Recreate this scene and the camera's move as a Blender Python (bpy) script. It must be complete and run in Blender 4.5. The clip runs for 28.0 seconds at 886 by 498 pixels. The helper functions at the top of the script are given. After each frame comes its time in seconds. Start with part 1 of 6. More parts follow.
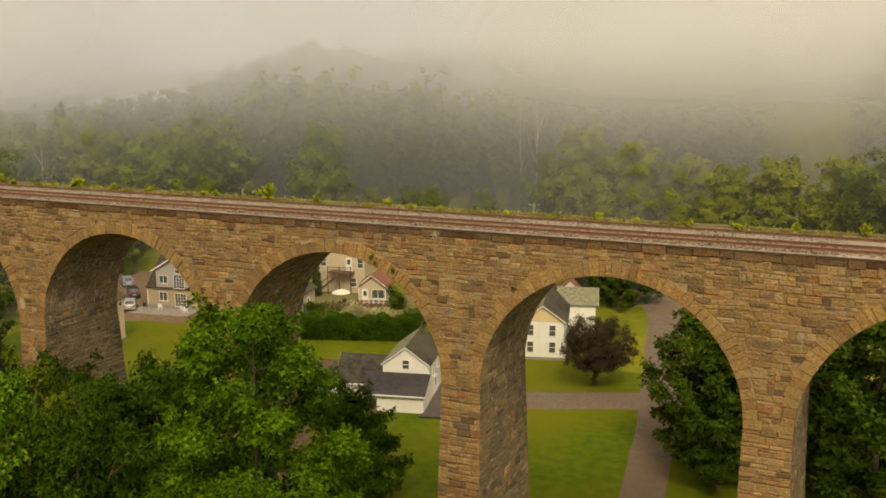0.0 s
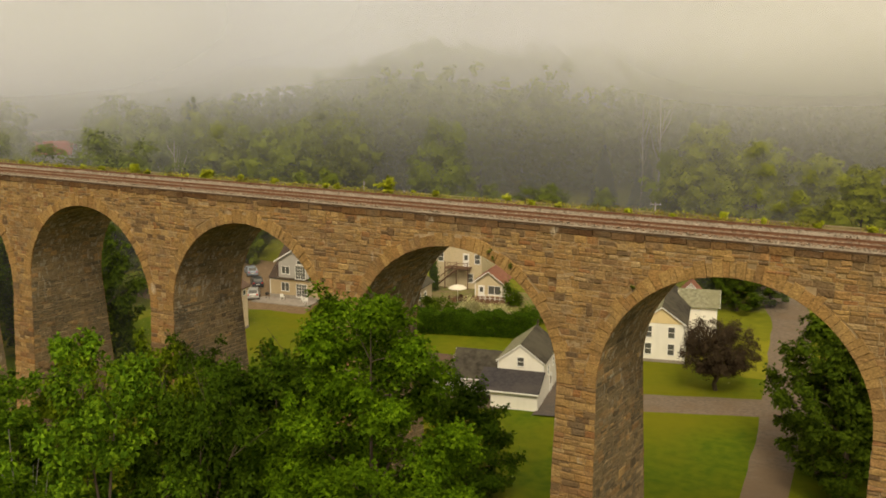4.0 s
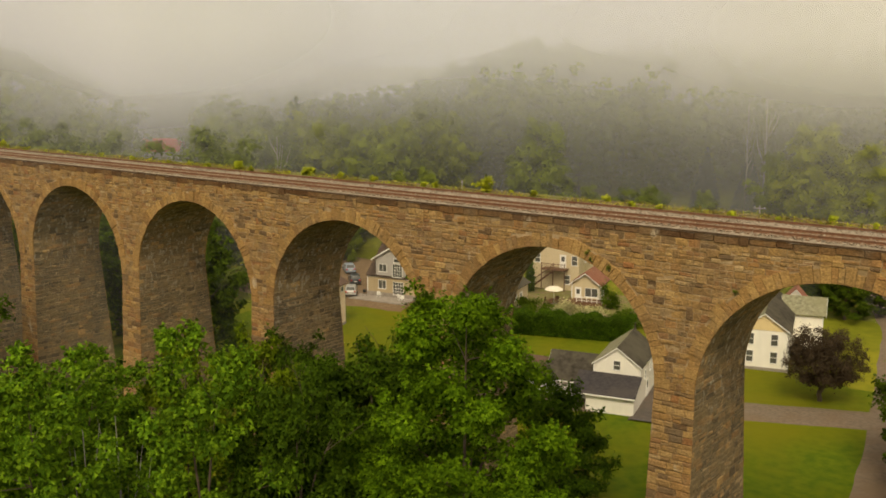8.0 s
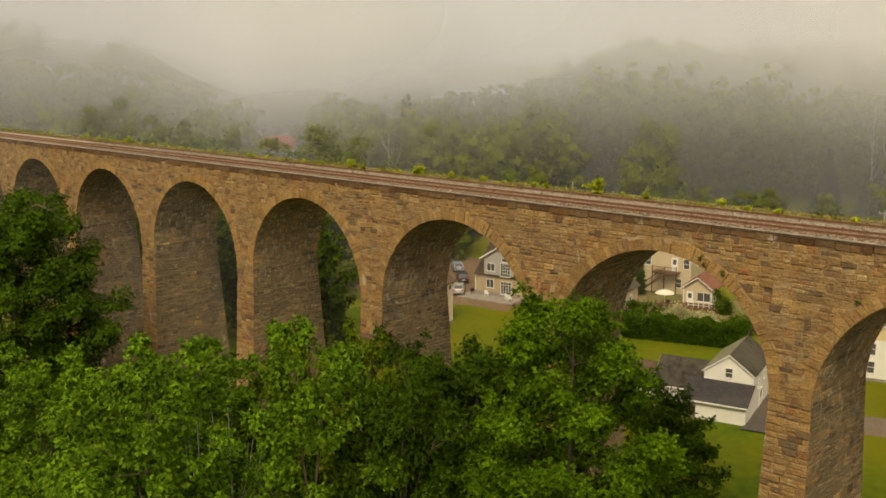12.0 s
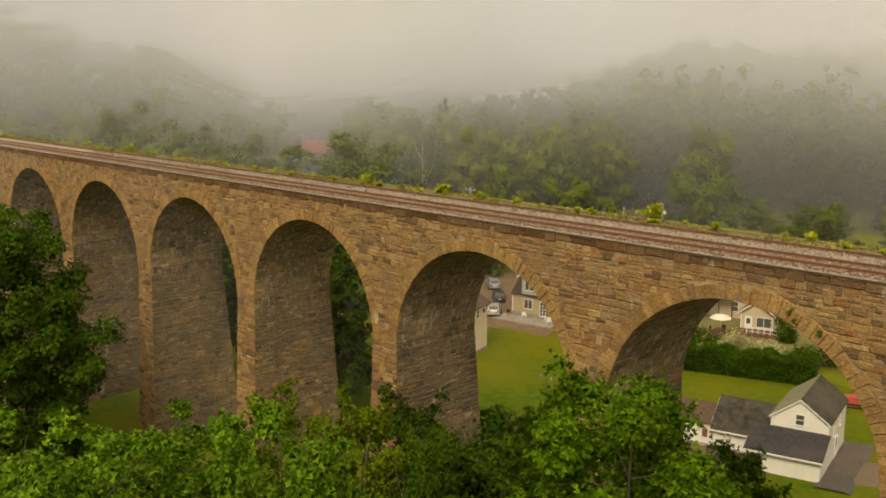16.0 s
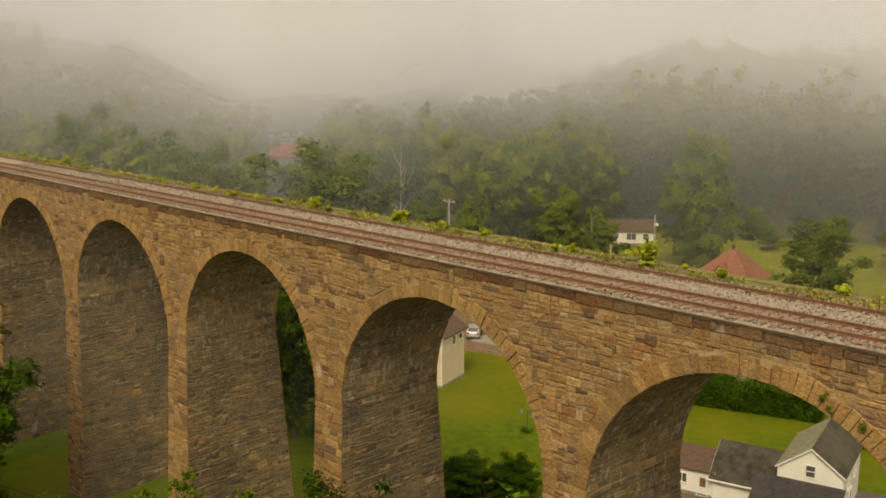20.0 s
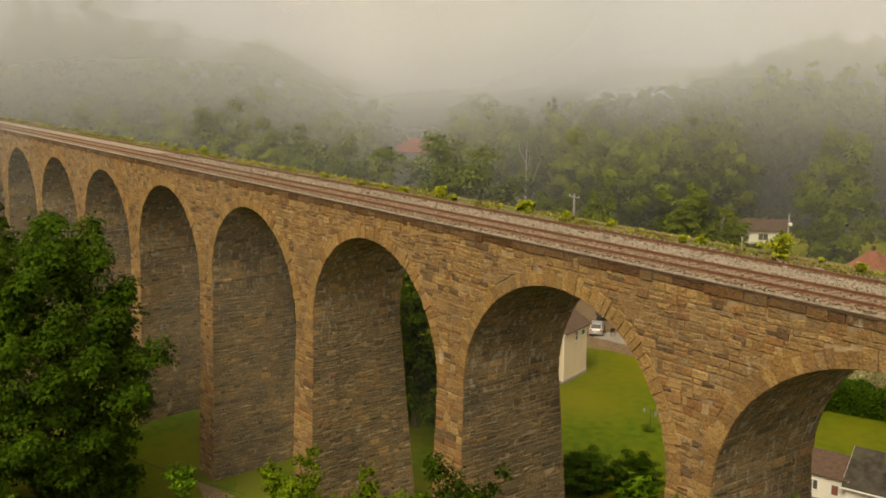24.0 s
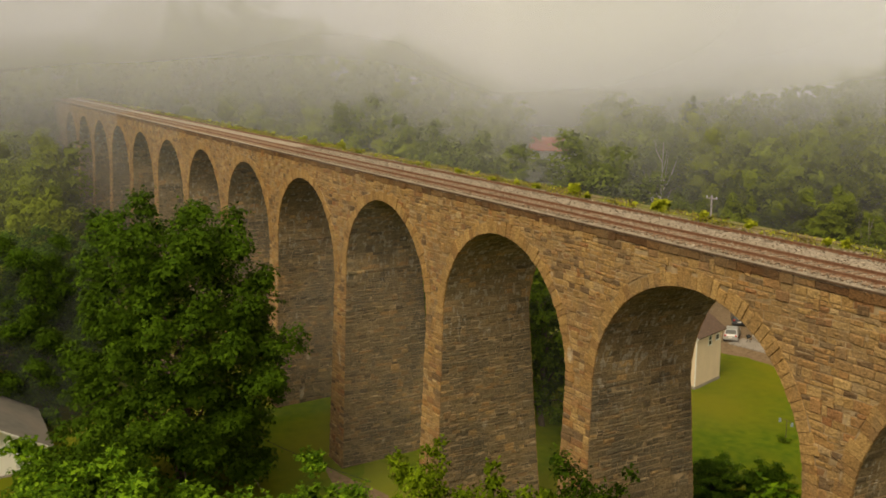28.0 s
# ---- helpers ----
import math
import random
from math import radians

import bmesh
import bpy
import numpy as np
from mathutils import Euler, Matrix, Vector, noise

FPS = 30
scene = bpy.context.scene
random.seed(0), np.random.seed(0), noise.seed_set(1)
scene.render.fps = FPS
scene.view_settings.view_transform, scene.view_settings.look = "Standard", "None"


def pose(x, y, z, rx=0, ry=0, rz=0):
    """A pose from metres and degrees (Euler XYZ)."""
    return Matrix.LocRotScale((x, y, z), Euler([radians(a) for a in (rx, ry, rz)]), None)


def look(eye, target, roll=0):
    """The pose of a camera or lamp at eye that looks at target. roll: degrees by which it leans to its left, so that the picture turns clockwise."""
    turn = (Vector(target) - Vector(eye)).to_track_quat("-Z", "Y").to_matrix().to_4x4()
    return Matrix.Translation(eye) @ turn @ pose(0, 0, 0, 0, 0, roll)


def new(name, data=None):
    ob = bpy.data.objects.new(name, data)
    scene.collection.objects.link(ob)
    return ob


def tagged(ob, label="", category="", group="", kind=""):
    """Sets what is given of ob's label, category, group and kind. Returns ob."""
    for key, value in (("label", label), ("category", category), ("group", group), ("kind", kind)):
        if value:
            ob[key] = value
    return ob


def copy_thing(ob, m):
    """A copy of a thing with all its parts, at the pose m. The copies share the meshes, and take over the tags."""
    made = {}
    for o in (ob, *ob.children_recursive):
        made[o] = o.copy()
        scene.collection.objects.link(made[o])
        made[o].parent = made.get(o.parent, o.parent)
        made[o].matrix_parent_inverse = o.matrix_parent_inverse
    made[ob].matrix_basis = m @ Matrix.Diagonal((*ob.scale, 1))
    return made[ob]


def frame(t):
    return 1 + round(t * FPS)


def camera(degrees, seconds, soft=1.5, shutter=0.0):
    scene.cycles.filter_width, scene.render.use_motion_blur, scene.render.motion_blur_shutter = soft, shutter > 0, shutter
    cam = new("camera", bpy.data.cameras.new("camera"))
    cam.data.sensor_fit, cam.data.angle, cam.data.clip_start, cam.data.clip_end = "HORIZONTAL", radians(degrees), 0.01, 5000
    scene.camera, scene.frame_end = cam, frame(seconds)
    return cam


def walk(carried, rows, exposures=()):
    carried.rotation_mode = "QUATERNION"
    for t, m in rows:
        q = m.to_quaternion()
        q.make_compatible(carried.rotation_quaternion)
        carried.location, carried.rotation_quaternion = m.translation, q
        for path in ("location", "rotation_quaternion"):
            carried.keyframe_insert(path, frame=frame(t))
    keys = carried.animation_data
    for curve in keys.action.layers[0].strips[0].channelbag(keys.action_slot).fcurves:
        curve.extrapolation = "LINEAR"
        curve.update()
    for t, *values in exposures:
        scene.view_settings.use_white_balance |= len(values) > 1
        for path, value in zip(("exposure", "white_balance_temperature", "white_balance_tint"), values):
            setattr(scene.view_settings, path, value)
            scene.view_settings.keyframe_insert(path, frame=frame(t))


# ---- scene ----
cam = camera(47.92, 28.0, soft=1.7)
ROWS = [
    (0, 15.34, -52.86, 39.83, 79.27, 0.14, 25.74),
    (0.5, 15.33, -52.84, 39.89, 79.22, 0.12, 26.27),
    (1, 15.31, -52.83, 39.83, 79.21, 0.11, 27.64),
    (1.5, 15.30, -52.82, 39.74, 79.23, 0.11, 28.43),
    (2, 15.28, -52.80, 39.67, 79.25, 0.12, 29.28),
    (2.5, 15.27, -52.79, 39.64, 79.25, 0.11, 30.38),
    (3, 15.25, -52.77, 39.64, 79.22, 0.13, 31.12),
    (3.5, 15.24, -52.76, 39.66, 79.16, 0.07, 31.87),
    (5.5, 15.18, -52.71, 39.71, 79.17, 0.11, 34.72),
    (6, 15.16, -52.69, 39.69, 79.21, 0.06, 35.46),
    (6.5, 15.15, -52.68, 39.66, 79.24, 0.07, 36.09),
    (7, 15.14, -52.66, 39.63, 79.21, 0.04, 36.75),
    (7.5, 15.12, -52.65, 39.60, 79.21, 0.03, 37.54),
    (8, 15.11, -52.64, 39.59, 79.15, 0.06, 38.24),
    (8.5, 15.09, -52.62, 39.60, 79.15, 0.02, 39.03),
    (9, 15.08, -52.61, 39.63, 79.11, -0.04, 39.86),
    (9.5, 15.06, -52.59, 39.67, 79.11, -0.03, 40.63),
    (10, 15.05, -52.58, 39.72, 79.14, -0.00, 41.44),
    (10.5, 15.03, -52.57, 39.75, 79.12, -0.05, 42.22),
    (11, 15.02, -52.55, 39.77, 79.12, 0.04, 42.96),
    (11.5, 15.00, -52.54, 39.75, 79.07, 0.03, 43.75),
    (12, 14.99, -52.53, 39.70, 79.07, 0.09, 44.57),
    (12.5, 14.97, -52.51, 39.66, 79.11, 0.12, 45.36),
    (14.5, 11.58, -47.88, 39.47, 79.27, 0.05, 47.40),
    (15, 11.10, -47.67, 39.51, 79.26, -0.05, 47.35),
    (15.5, 8.88, -45.45, 39.57, 79.25, 0.01, 47.23),
    (16, 7.07, -42.93, 39.51, 79.22, 0.06, 47.03),
    (16.5, 5.74, -40.98, 39.54, 79.24, 0.10, 46.82),
    (17, 4.61, -39.42, 39.63, 79.20, 0.05, 46.69),
    (17.5, 3.60, -38.12, 39.69, 79.19, -0.02, 46.58),
    (18, 2.70, -36.95, 39.69, 79.17, -0.00, 46.55),
    (18.5, 1.93, -35.82, 39.77, 79.15, -0.01, 46.56),
    (19, 1.06, -34.71, 39.78, 79.19, -0.08, 46.61),
    (19.5, 0.45, -33.78, 39.84, 79.22, -0.10, 46.63),
    (20, 0.49, -33.84, 39.88, 79.18, -0.14, 46.57),
    (20.5, 0.49, -33.85, 39.79, 79.21, -0.15, 46.79),
    (22.5, 0.50, -33.88, 39.54, 79.20, -0.02, 49.58),
    (23, 0.50, -33.89, 39.46, 79.16, -0.00, 50.78),
    (23.5, 0.50, -33.90, 39.39, 79.12, -0.03, 52.12),
    (24, 0.50, -33.91, 39.33, 79.07, 0.04, 53.74),
    (24.5, 0.50, -33.92, 39.29, 79.01, 0.05, 53.77),
    (25, 0.51, -33.93, 39.25, 79.03, -0.01, 54.37),
    (25.5, 0.51, -33.93, 39.21, 79.04, 0.03, 55.35),
    (26, 0.51, -33.94, 39.16, 79.09, 0.04, 56.51),
    (26.5, 0.51, -33.95, 39.10, 79.11, 0.05, 57.50),
    (27, 0.51, -33.96, 39.06, 79.02, 0.03, 58.75),
    (27.5, 0.51, -33.97, 39.05, 79.02, -0.02, 60.17),
    (28, 0.52, -33.98, 39.17, 78.97, -0.10, 61.40),
]
walk(cam, [(t, pose(x, y, z, rx, ry, rz)) for t, x, y, z, rx, ry, rz in ROWS], [(0, 0.0), (28, 0.0)])

# ---- world, sun ----
world = bpy.data.worlds.new("world")
scene.world = world
world.use_nodes = True
wt = world.node_tree
wt.nodes.clear()
SUN_EL, SUN_AZ = 48.0, 150.0
w_out = wt.nodes.new("ShaderNodeOutputWorld")
w_bg = wt.nodes.new("ShaderNodeBackground")
w_sky = wt.nodes.new("ShaderNodeTexSky")
w_sky.sky_type = "NISHITA"
w_sky.sun_disc = False
w_sky.sun_elevation = radians(SUN_EL)
w_sky.sun_rotation = radians(SUN_AZ)
w_sky.dust_density = 4.0
w_tc = wt.nodes.new("ShaderNodeTexCoord")
w_sep = wt.nodes.new("ShaderNodeSeparateXYZ")
w_side = wt.nodes.new("ShaderNodeMapRange")
w_side.inputs["From Min"].default_value, w_side.inputs["From Max"].default_value = -0.9, 0.1
w_fog = wt.nodes.new("ShaderNodeMix")
w_fog.data_type = "RGBA"
w_fog.inputs[6].default_value = (0.47, 0.455, 0.455, 1)
w_fog.inputs[7].default_value = (0.66, 0.585, 0.49, 1)
# the mist overhead, lit from above, is warmer than the horizon
w_up = wt.nodes.new("ShaderNodeMapRange")
w_up.inputs["From Min"].default_value, w_up.inputs["From Max"].default_value = 0.08, 0.6
w_top = wt.nodes.new("ShaderNodeMix")
w_top.data_type = "RGBA"
w_top.inputs[7].default_value = (0.80, 0.68, 0.47, 1)
w_scale = wt.nodes.new("ShaderNodeMix")
w_scale.data_type, w_scale.blend_type = "RGBA", "ADD"
w_scale.inputs[0].default_value = 0.03
wt.links.new(w_tc.outputs["Generated"], w_sep.inputs[0])
wt.links.new(w_sep.outputs["X"], w_side.inputs["Value"])
wt.links.new(w_side.outputs[0], w_fog.inputs[0])
wt.links.new(w_sep.outputs["Z"], w_up.inputs["Value"])
wt.links.new(w_up.outputs[0], w_top.inputs[0])
wt.links.new(w_fog.outputs[2], w_top.inputs[6])
wt.links.new(w_top.outputs[2], w_scale.inputs[6])
wt.links.new(w_sky.outputs[0], w_scale.inputs[7])
wt.links.new(w_scale.outputs[2], w_bg.inputs["Color"])
w_bg.inputs["Strength"].default_value = 1.0
wt.links.new(w_bg.outputs[0], w_out.inputs["Surface"])

sun = new("sun", bpy.data.lights.new("sun", "SUN"))
sun.data.energy, sun.data.angle, sun.data.color = 2.5, radians(22), (1.0, 0.86, 0.60)
# azimuth clockwise from +y
_sd = Vector((math.sin(radians(SUN_AZ)) * math.cos(radians(SUN_EL)), math.cos(radians(SUN_AZ)) * math.cos(radians(SUN_EL)), math.sin(radians(SUN_EL))))
sun.matrix_world = look(_sd * 300, (0, 0, 0))


# ---- materials ----
def base_mat(name, rough=0.8, metal=0.0):
    m = bpy.data.materials.new(name)
    m.use_nodes = True
    b = m.node_tree.nodes["Principled BSDF"]
    b.inputs["Roughness"].default_value, b.inputs["Metallic"].default_value = rough, metal
    b.inputs["Specular IOR Level"].default_value = 0.12
    return m, m.node_tree, b


def tex(nt, kind, scale, detail=4.0, coord="Object", stretch=None):
    tc = nt.nodes.new("ShaderNodeTexCoord") if coord != "World" else nt.nodes.new("ShaderNodeNewGeometry")
    out = tc.outputs["Position"] if coord == "World" else tc.outputs[coord]
    if stretch:
        mp = nt.nodes.new("ShaderNodeMapping")
        mp.inputs["Scale"].default_value = stretch
        nt.links.new(out, mp.inputs[0])
        out = mp.outputs[0]
    n = nt.nodes.new(kind)
    n.inputs["Scale"].default_value = scale
    if kind == "ShaderNodeTexNoise":
        n.inputs["Detail"].default_value = detail
    nt.links.new(out, n.inputs["Vector"])
    return n


def ramp(nt, value, stops):
    r = nt.nodes.new("ShaderNodeValToRGB")
    els = r.color_ramp.elements
    while len(els) < len(stops):
        els.new(0.5)
    for e, (p, c) in zip(els, stops):
        e.position, e.color = p, (*c, 1)
    nt.links.new(value, r.inputs[0])
    return r.outputs[0]


def mixc(nt, fac, a, b, mode="MIX"):
    m = nt.nodes.new("ShaderNodeMix")
    m.data_type, m.blend_type = "RGBA", mode
    for sock, v in ((m.inputs[0], fac), (m.inputs[6], a), (m.inputs[7], b)):
        if isinstance(v, (int, float)):
            sock.default_value = v
        elif isinstance(v, tuple):
            sock.default_value = (*v, 1)
        else:
            nt.links.new(v, sock)
    return m.outputs[2]


def rand(nt):
    """A random value for each piece: by object and by island."""
    o, g = nt.nodes.new("ShaderNodeObjectInfo"), nt.nodes.new("ShaderNodeNewGeometry")
    a = nt.nodes.new("ShaderNodeMath")
    a.operation = "ADD"
    nt.links.new(o.outputs["Random"], a.inputs[0])
    nt.links.new(g.outputs["Random Per Island"], a.inputs[1])
    f = nt.nodes.new("ShaderNodeMath")
    f.operation = "FRACT"
    nt.links.new(a.outputs[0], f.inputs[0])
    return f.outputs[0]


def bump(nt, b, value, strength, dist=0.02):
    n = nt.nodes.new("ShaderNodeBump")
    n.inputs["Strength"].default_value, n.inputs["Distance"].default_value = strength, dist
    nt.links.new(value, n.inputs["Height"])
    nt.links.new(n.outputs[0], b.inputs["Normal"])


def mat_stone(name, stops, stain=(0.19, 0.125, 0.065), stain_amt=0.55, streak=0.0):
    m, nt, b = base_mat(name, 0.9)
    c = ramp(nt, rand(nt), stops)
    n1 = tex(nt, "ShaderNodeTexNoise", 0.35, 5, "World")
    n2 = tex(nt, "ShaderNodeTexNoise", 4.0, 8, "World", (1, 1, 1.5))
    n3 = tex(nt, "ShaderNodeTexNoise", 1.2, 6, "World", (1, 1, 0.35))
    c = mixc(nt, ramp(nt, n1.outputs[0], [(0.42, (0, 0, 0)), (0.66, (stain_amt,) * 3)]), c, stain)
    c = mixc(nt, ramp(nt, n3.outputs[0], [(0.52, (0, 0, 0)), (0.72, (0.45,) * 3)]), c, (0.14, 0.11, 0.075))
    c = mixc(nt, 0.5, c, ramp(nt, n2.outputs[0], [(0.25, (0.6,) * 3), (0.75, (1.35,) * 3)]), "MULTIPLY")
    if streak:
        # lime that seeped out of the haunches of the arches
        sk = tex(nt, "ShaderNodeTexNoise", 3.0, 10, "World", (1, 0.9, 0.4))
        gp = nt.nodes.new("ShaderNodeNewGeometry")
        sx = nt.nodes.new("ShaderNodeSeparateXYZ")
        nt.links.new(gp.outputs["Position"], sx.inputs[0])
        zr = nt.nodes.new("ShaderNodeMapRange")
        zr.inputs["From Min"].default_value, zr.inputs["From Max"].default_value = 15.0, 29.0
        nt.links.new(sx.outputs["Z"], zr.inputs["Value"])
        band = ramp(nt, zr.outputs[0], [(0.15, (0, 0, 0)), (0.5, (1, 1, 1)), (0.7, (1, 1, 1)), (0.95, (0.2, 0.2, 0.2))])
        lime = ramp(nt, sk.outputs[0], [(0.56, (0, 0, 0)), (0.62, (streak,) * 3)])
        c = mixc(nt, mixc(nt, 1.0, lime, band, "MULTIPLY"), c, (0.50, 0.45, 0.36))
    pale = tex(nt, "ShaderNodeTexNoise", 0.8, 9, "World", (1, 1, 0.6))
    c = mixc(nt, ramp(nt, pale.outputs[0], [(0.66, (0, 0, 0)), (0.74, (0.6,) * 3)]), c, (0.50, 0.43, 0.32))
    nt.links.new(c, b.inputs["Base Color"])
    n4 = tex(nt, "ShaderNodeTexNoise", 9.0, 10, "World", (1, 1, 1.3))
    c = mixc(nt, 0.75, c, ramp(nt, n4.outputs[0], [(0.3, (0.5,) * 3), (0.7, (1.42,) * 3)]), "MULTIPLY")
    nt.links.new(c, b.inputs["Base Color"])
    hs = nt.nodes.new("ShaderNodeMath")
    hs.operation = "ADD"
    nt.links.new(n2.outputs[0], hs.inputs[0])
    nt.links.new(n4.outputs[0], hs.inputs[1])
    bump(nt, b, hs.outputs[0], 0.9, 0.06)
    return m


def mat_noise(name, a, b_, scale, rough=0.85, c2=None, scale2=0.05, bumpy=0.3, metal=0.0, coord="World", stretch=None):
    m, nt, b = base_mat(name, rough, metal)
    n = tex(nt, "ShaderNodeTexNoise", scale, 6, coord, stretch)
    c = ramp(nt, n.outputs[0], [(0.3, a), (0.7, b_)])
    if c2:
        n2 = tex(nt, "ShaderNodeTexNoise", scale2, 4, coord)
        c = mixc(nt, ramp(nt, n2.outputs[0], [(0.42, (0, 0, 0)), (0.62, (0.8,) * 3)]), c, c2)
    nt.links.new(c, b.inputs["Base Color"])
    if bumpy:
        bump(nt, b, n.outputs[0], bumpy, 0.03)
    return m


def mat_leaf(name, stops, trans=0.5, swing=0.45, crown=True, patch=0.4):
    """Leaves; with crown, they are shaded by the rounding of the clump that they belong to."""
    m, nt, b = base_mat(name, 0.6)
    b.inputs["Specular IOR Level"].default_value = 0.04
    c = ramp(nt, rand(nt), stops)
    n = tex(nt, "ShaderNodeTexNoise", patch, 4, "World")
    c = mixc(nt, 0.75, c, ramp(nt, n.outputs[0], [(0.32, (1 - swing,) * 3), (0.68, (1 + 0.9 * swing,) * 3)]), "MULTIPLY")
    nt.links.new(c, b.inputs["Base Color"])
    t = nt.nodes.new("ShaderNodeBsdfTranslucent")
    nt.links.new(c, t.inputs[0])
    if crown:
        at_, tr_ = nt.nodes.new("ShaderNodeAttribute"), nt.nodes.new("ShaderNodeVectorTransform")
        at_.attribute_name, tr_.vector_type, tr_.convert_from, tr_.convert_to = "rounding", "NORMAL", "OBJECT", "WORLD"
        nt.links.new(at_.outputs["Vector"], tr_.inputs[0])
        for node in (b, t):
            nt.links.new(tr_.outputs[0], node.inputs["Normal"])
    mx = nt.nodes.new("ShaderNodeMixShader")
    mx.inputs[0].default_value = trans
    nt.links.new(b.outputs[0], mx.inputs[1])
    nt.links.new(t.outputs[0], mx.inputs[2])
    nt.links.new(mx.outputs[0], nt.nodes["Material Output"].inputs["Surface"])
    return m


def mat_siding(name, col, board=0.14):
    """Painted clapboards with a shadow line under each board and faint weathering."""
    m, nt, b = base_mat(name, 0.6)
    w = tex(nt, "ShaderNodeTexWave", 0.5 / board * 0.314 * 2, coord="World")
    w.bands_direction, w.wave_profile = "Z", "SAW"
    n = tex(nt, "ShaderNodeTexNoise", 1.1, 6, "World", (1, 1, 0.4))
    c = mixc(nt, ramp(nt, n.outputs[0], [(0.4, (0, 0, 0)), (0.8, (0.4,) * 3)]), col, tuple(0.76 * v for v in col))
    nt.links.new(c, b.inputs["Base Color"])
    bump(nt, b, w.outputs[1], 0.5, 0.02)
    return m


def mat_mist(name, amount, low, high, seed, far):
    m = bpy.data.materials.new(name)
    m.use_nodes = True
    nt = m.node_tree
    nt.nodes.clear()
    out = nt.nodes.new("ShaderNodeOutputMaterial")
    clear = nt.nodes.new("ShaderNodeBsdfTransparent")
    dif, tra = nt.nodes.new("ShaderNodeBsdfDiffuse"), nt.nodes.new("ShaderNodeBsdfTranslucent")
    both = nt.nodes.new("ShaderNodeMixShader")
    both.inputs[0].default_value = 0.35
    nt.links.new(dif.outputs[0], both.inputs[1])
    nt.links.new(tra.outputs[0], both.inputs[2])
    geo = nt.nodes.new("ShaderNodeNewGeometry")
    sep = nt.nodes.new("ShaderNodeSeparateXYZ")
    nt.links.new(geo.outputs["Position"], sep.inputs[0])
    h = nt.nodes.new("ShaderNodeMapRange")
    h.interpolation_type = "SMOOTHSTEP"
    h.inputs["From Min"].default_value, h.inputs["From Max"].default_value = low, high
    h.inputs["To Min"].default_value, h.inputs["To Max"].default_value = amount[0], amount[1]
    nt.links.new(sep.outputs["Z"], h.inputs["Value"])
    n = tex(nt, "ShaderNodeTexNoise", 0.009, 1, "World", (1, 1, 2.0))
    n.noise_dimensions = "4D"
    n.inputs["W"].default_value = seed
    nr = nt.nodes.new("ShaderNodeMapRange")
    nr.inputs["From Min"].default_value, nr.inputs["From Max"].default_value = 0.3, 0.7
    nr.inputs["To Min"].default_value, nr.inputs["To Max"].default_value = 0.72, 1.28
    nt.links.new(n.outputs[0], nr.inputs["Value"])
    # density by bearing from near the camera, fitted to how hazy each direction looks
    bx_, by_, bear = nt.nodes.new("ShaderNodeMath"), nt.nodes.new("ShaderNodeMath"), nt.nodes.new("ShaderNodeMath")
    bx_.operation, by_.operation, bear.operation = "SUBTRACT", "ADD", "ARCTAN2"
    bx_.inputs[0].default_value, by_.inputs[1].default_value = 8.0, 44.0
    nt.links.new(sep.outputs["X"], bx_.inputs[1])
    nt.links.new(sep.outputs["Y"], by_.inputs[0])
    nt.links.new(bx_.outputs[0], bear.inputs[0])
    nt.links.new(by_.outputs[0], bear.inputs[1])
    turn = nt.nodes.new("ShaderNodeMath")
    turn.operation = "DIVIDE"
    turn.inputs[1].default_value = radians(110)
    nt.links.new(bear.outputs[0], turn.inputs[0])
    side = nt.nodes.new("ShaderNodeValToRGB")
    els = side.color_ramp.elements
    # nearer sheets are denser past 62 degrees, to haze the viaduct's far end
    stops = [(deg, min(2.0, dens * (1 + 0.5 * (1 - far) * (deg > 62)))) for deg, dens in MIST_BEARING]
    # the two nearest sheets begin at 42 degrees, to haze the further piers
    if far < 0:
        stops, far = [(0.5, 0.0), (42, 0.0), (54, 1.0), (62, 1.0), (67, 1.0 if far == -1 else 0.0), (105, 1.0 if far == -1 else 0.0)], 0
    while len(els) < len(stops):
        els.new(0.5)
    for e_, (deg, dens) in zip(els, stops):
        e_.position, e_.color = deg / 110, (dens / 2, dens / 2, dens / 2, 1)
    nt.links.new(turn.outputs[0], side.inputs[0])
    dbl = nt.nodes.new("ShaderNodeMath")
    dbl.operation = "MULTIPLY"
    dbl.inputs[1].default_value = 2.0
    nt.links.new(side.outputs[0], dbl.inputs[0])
    # light on the haze is put into its colour: warmer near, last sheet darkened
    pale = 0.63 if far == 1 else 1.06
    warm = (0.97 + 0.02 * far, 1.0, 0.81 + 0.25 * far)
    # tint by bearing, painted dimmer and bluer to the left
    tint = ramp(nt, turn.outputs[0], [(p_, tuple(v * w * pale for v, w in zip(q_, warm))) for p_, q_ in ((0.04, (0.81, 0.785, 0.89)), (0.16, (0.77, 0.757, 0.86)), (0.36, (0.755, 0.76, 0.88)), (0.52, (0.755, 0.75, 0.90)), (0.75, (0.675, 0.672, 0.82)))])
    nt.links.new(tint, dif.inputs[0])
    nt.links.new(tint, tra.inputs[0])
    thick = nt.nodes.new("ShaderNodeMath")
    thick.operation = "MULTIPLY"
    nt.links.new(dbl.outputs[0], thick.inputs[0])
    nt.links.new(nr.outputs[0], thick.inputs[1])
    mul = nt.nodes.new("ShaderNodeMath")
    mul.operation, mul.use_clamp = "MULTIPLY", True
    nt.links.new(h.outputs[0], mul.inputs[0])
    nt.links.new(thick.outputs[0], mul.inputs[1])
    mix = nt.nodes.new("ShaderNodeMixShader")
    nt.links.new(mul.outputs[0], mix.inputs[0])
    nt.links.new(clear.outputs[0], mix.inputs[1])
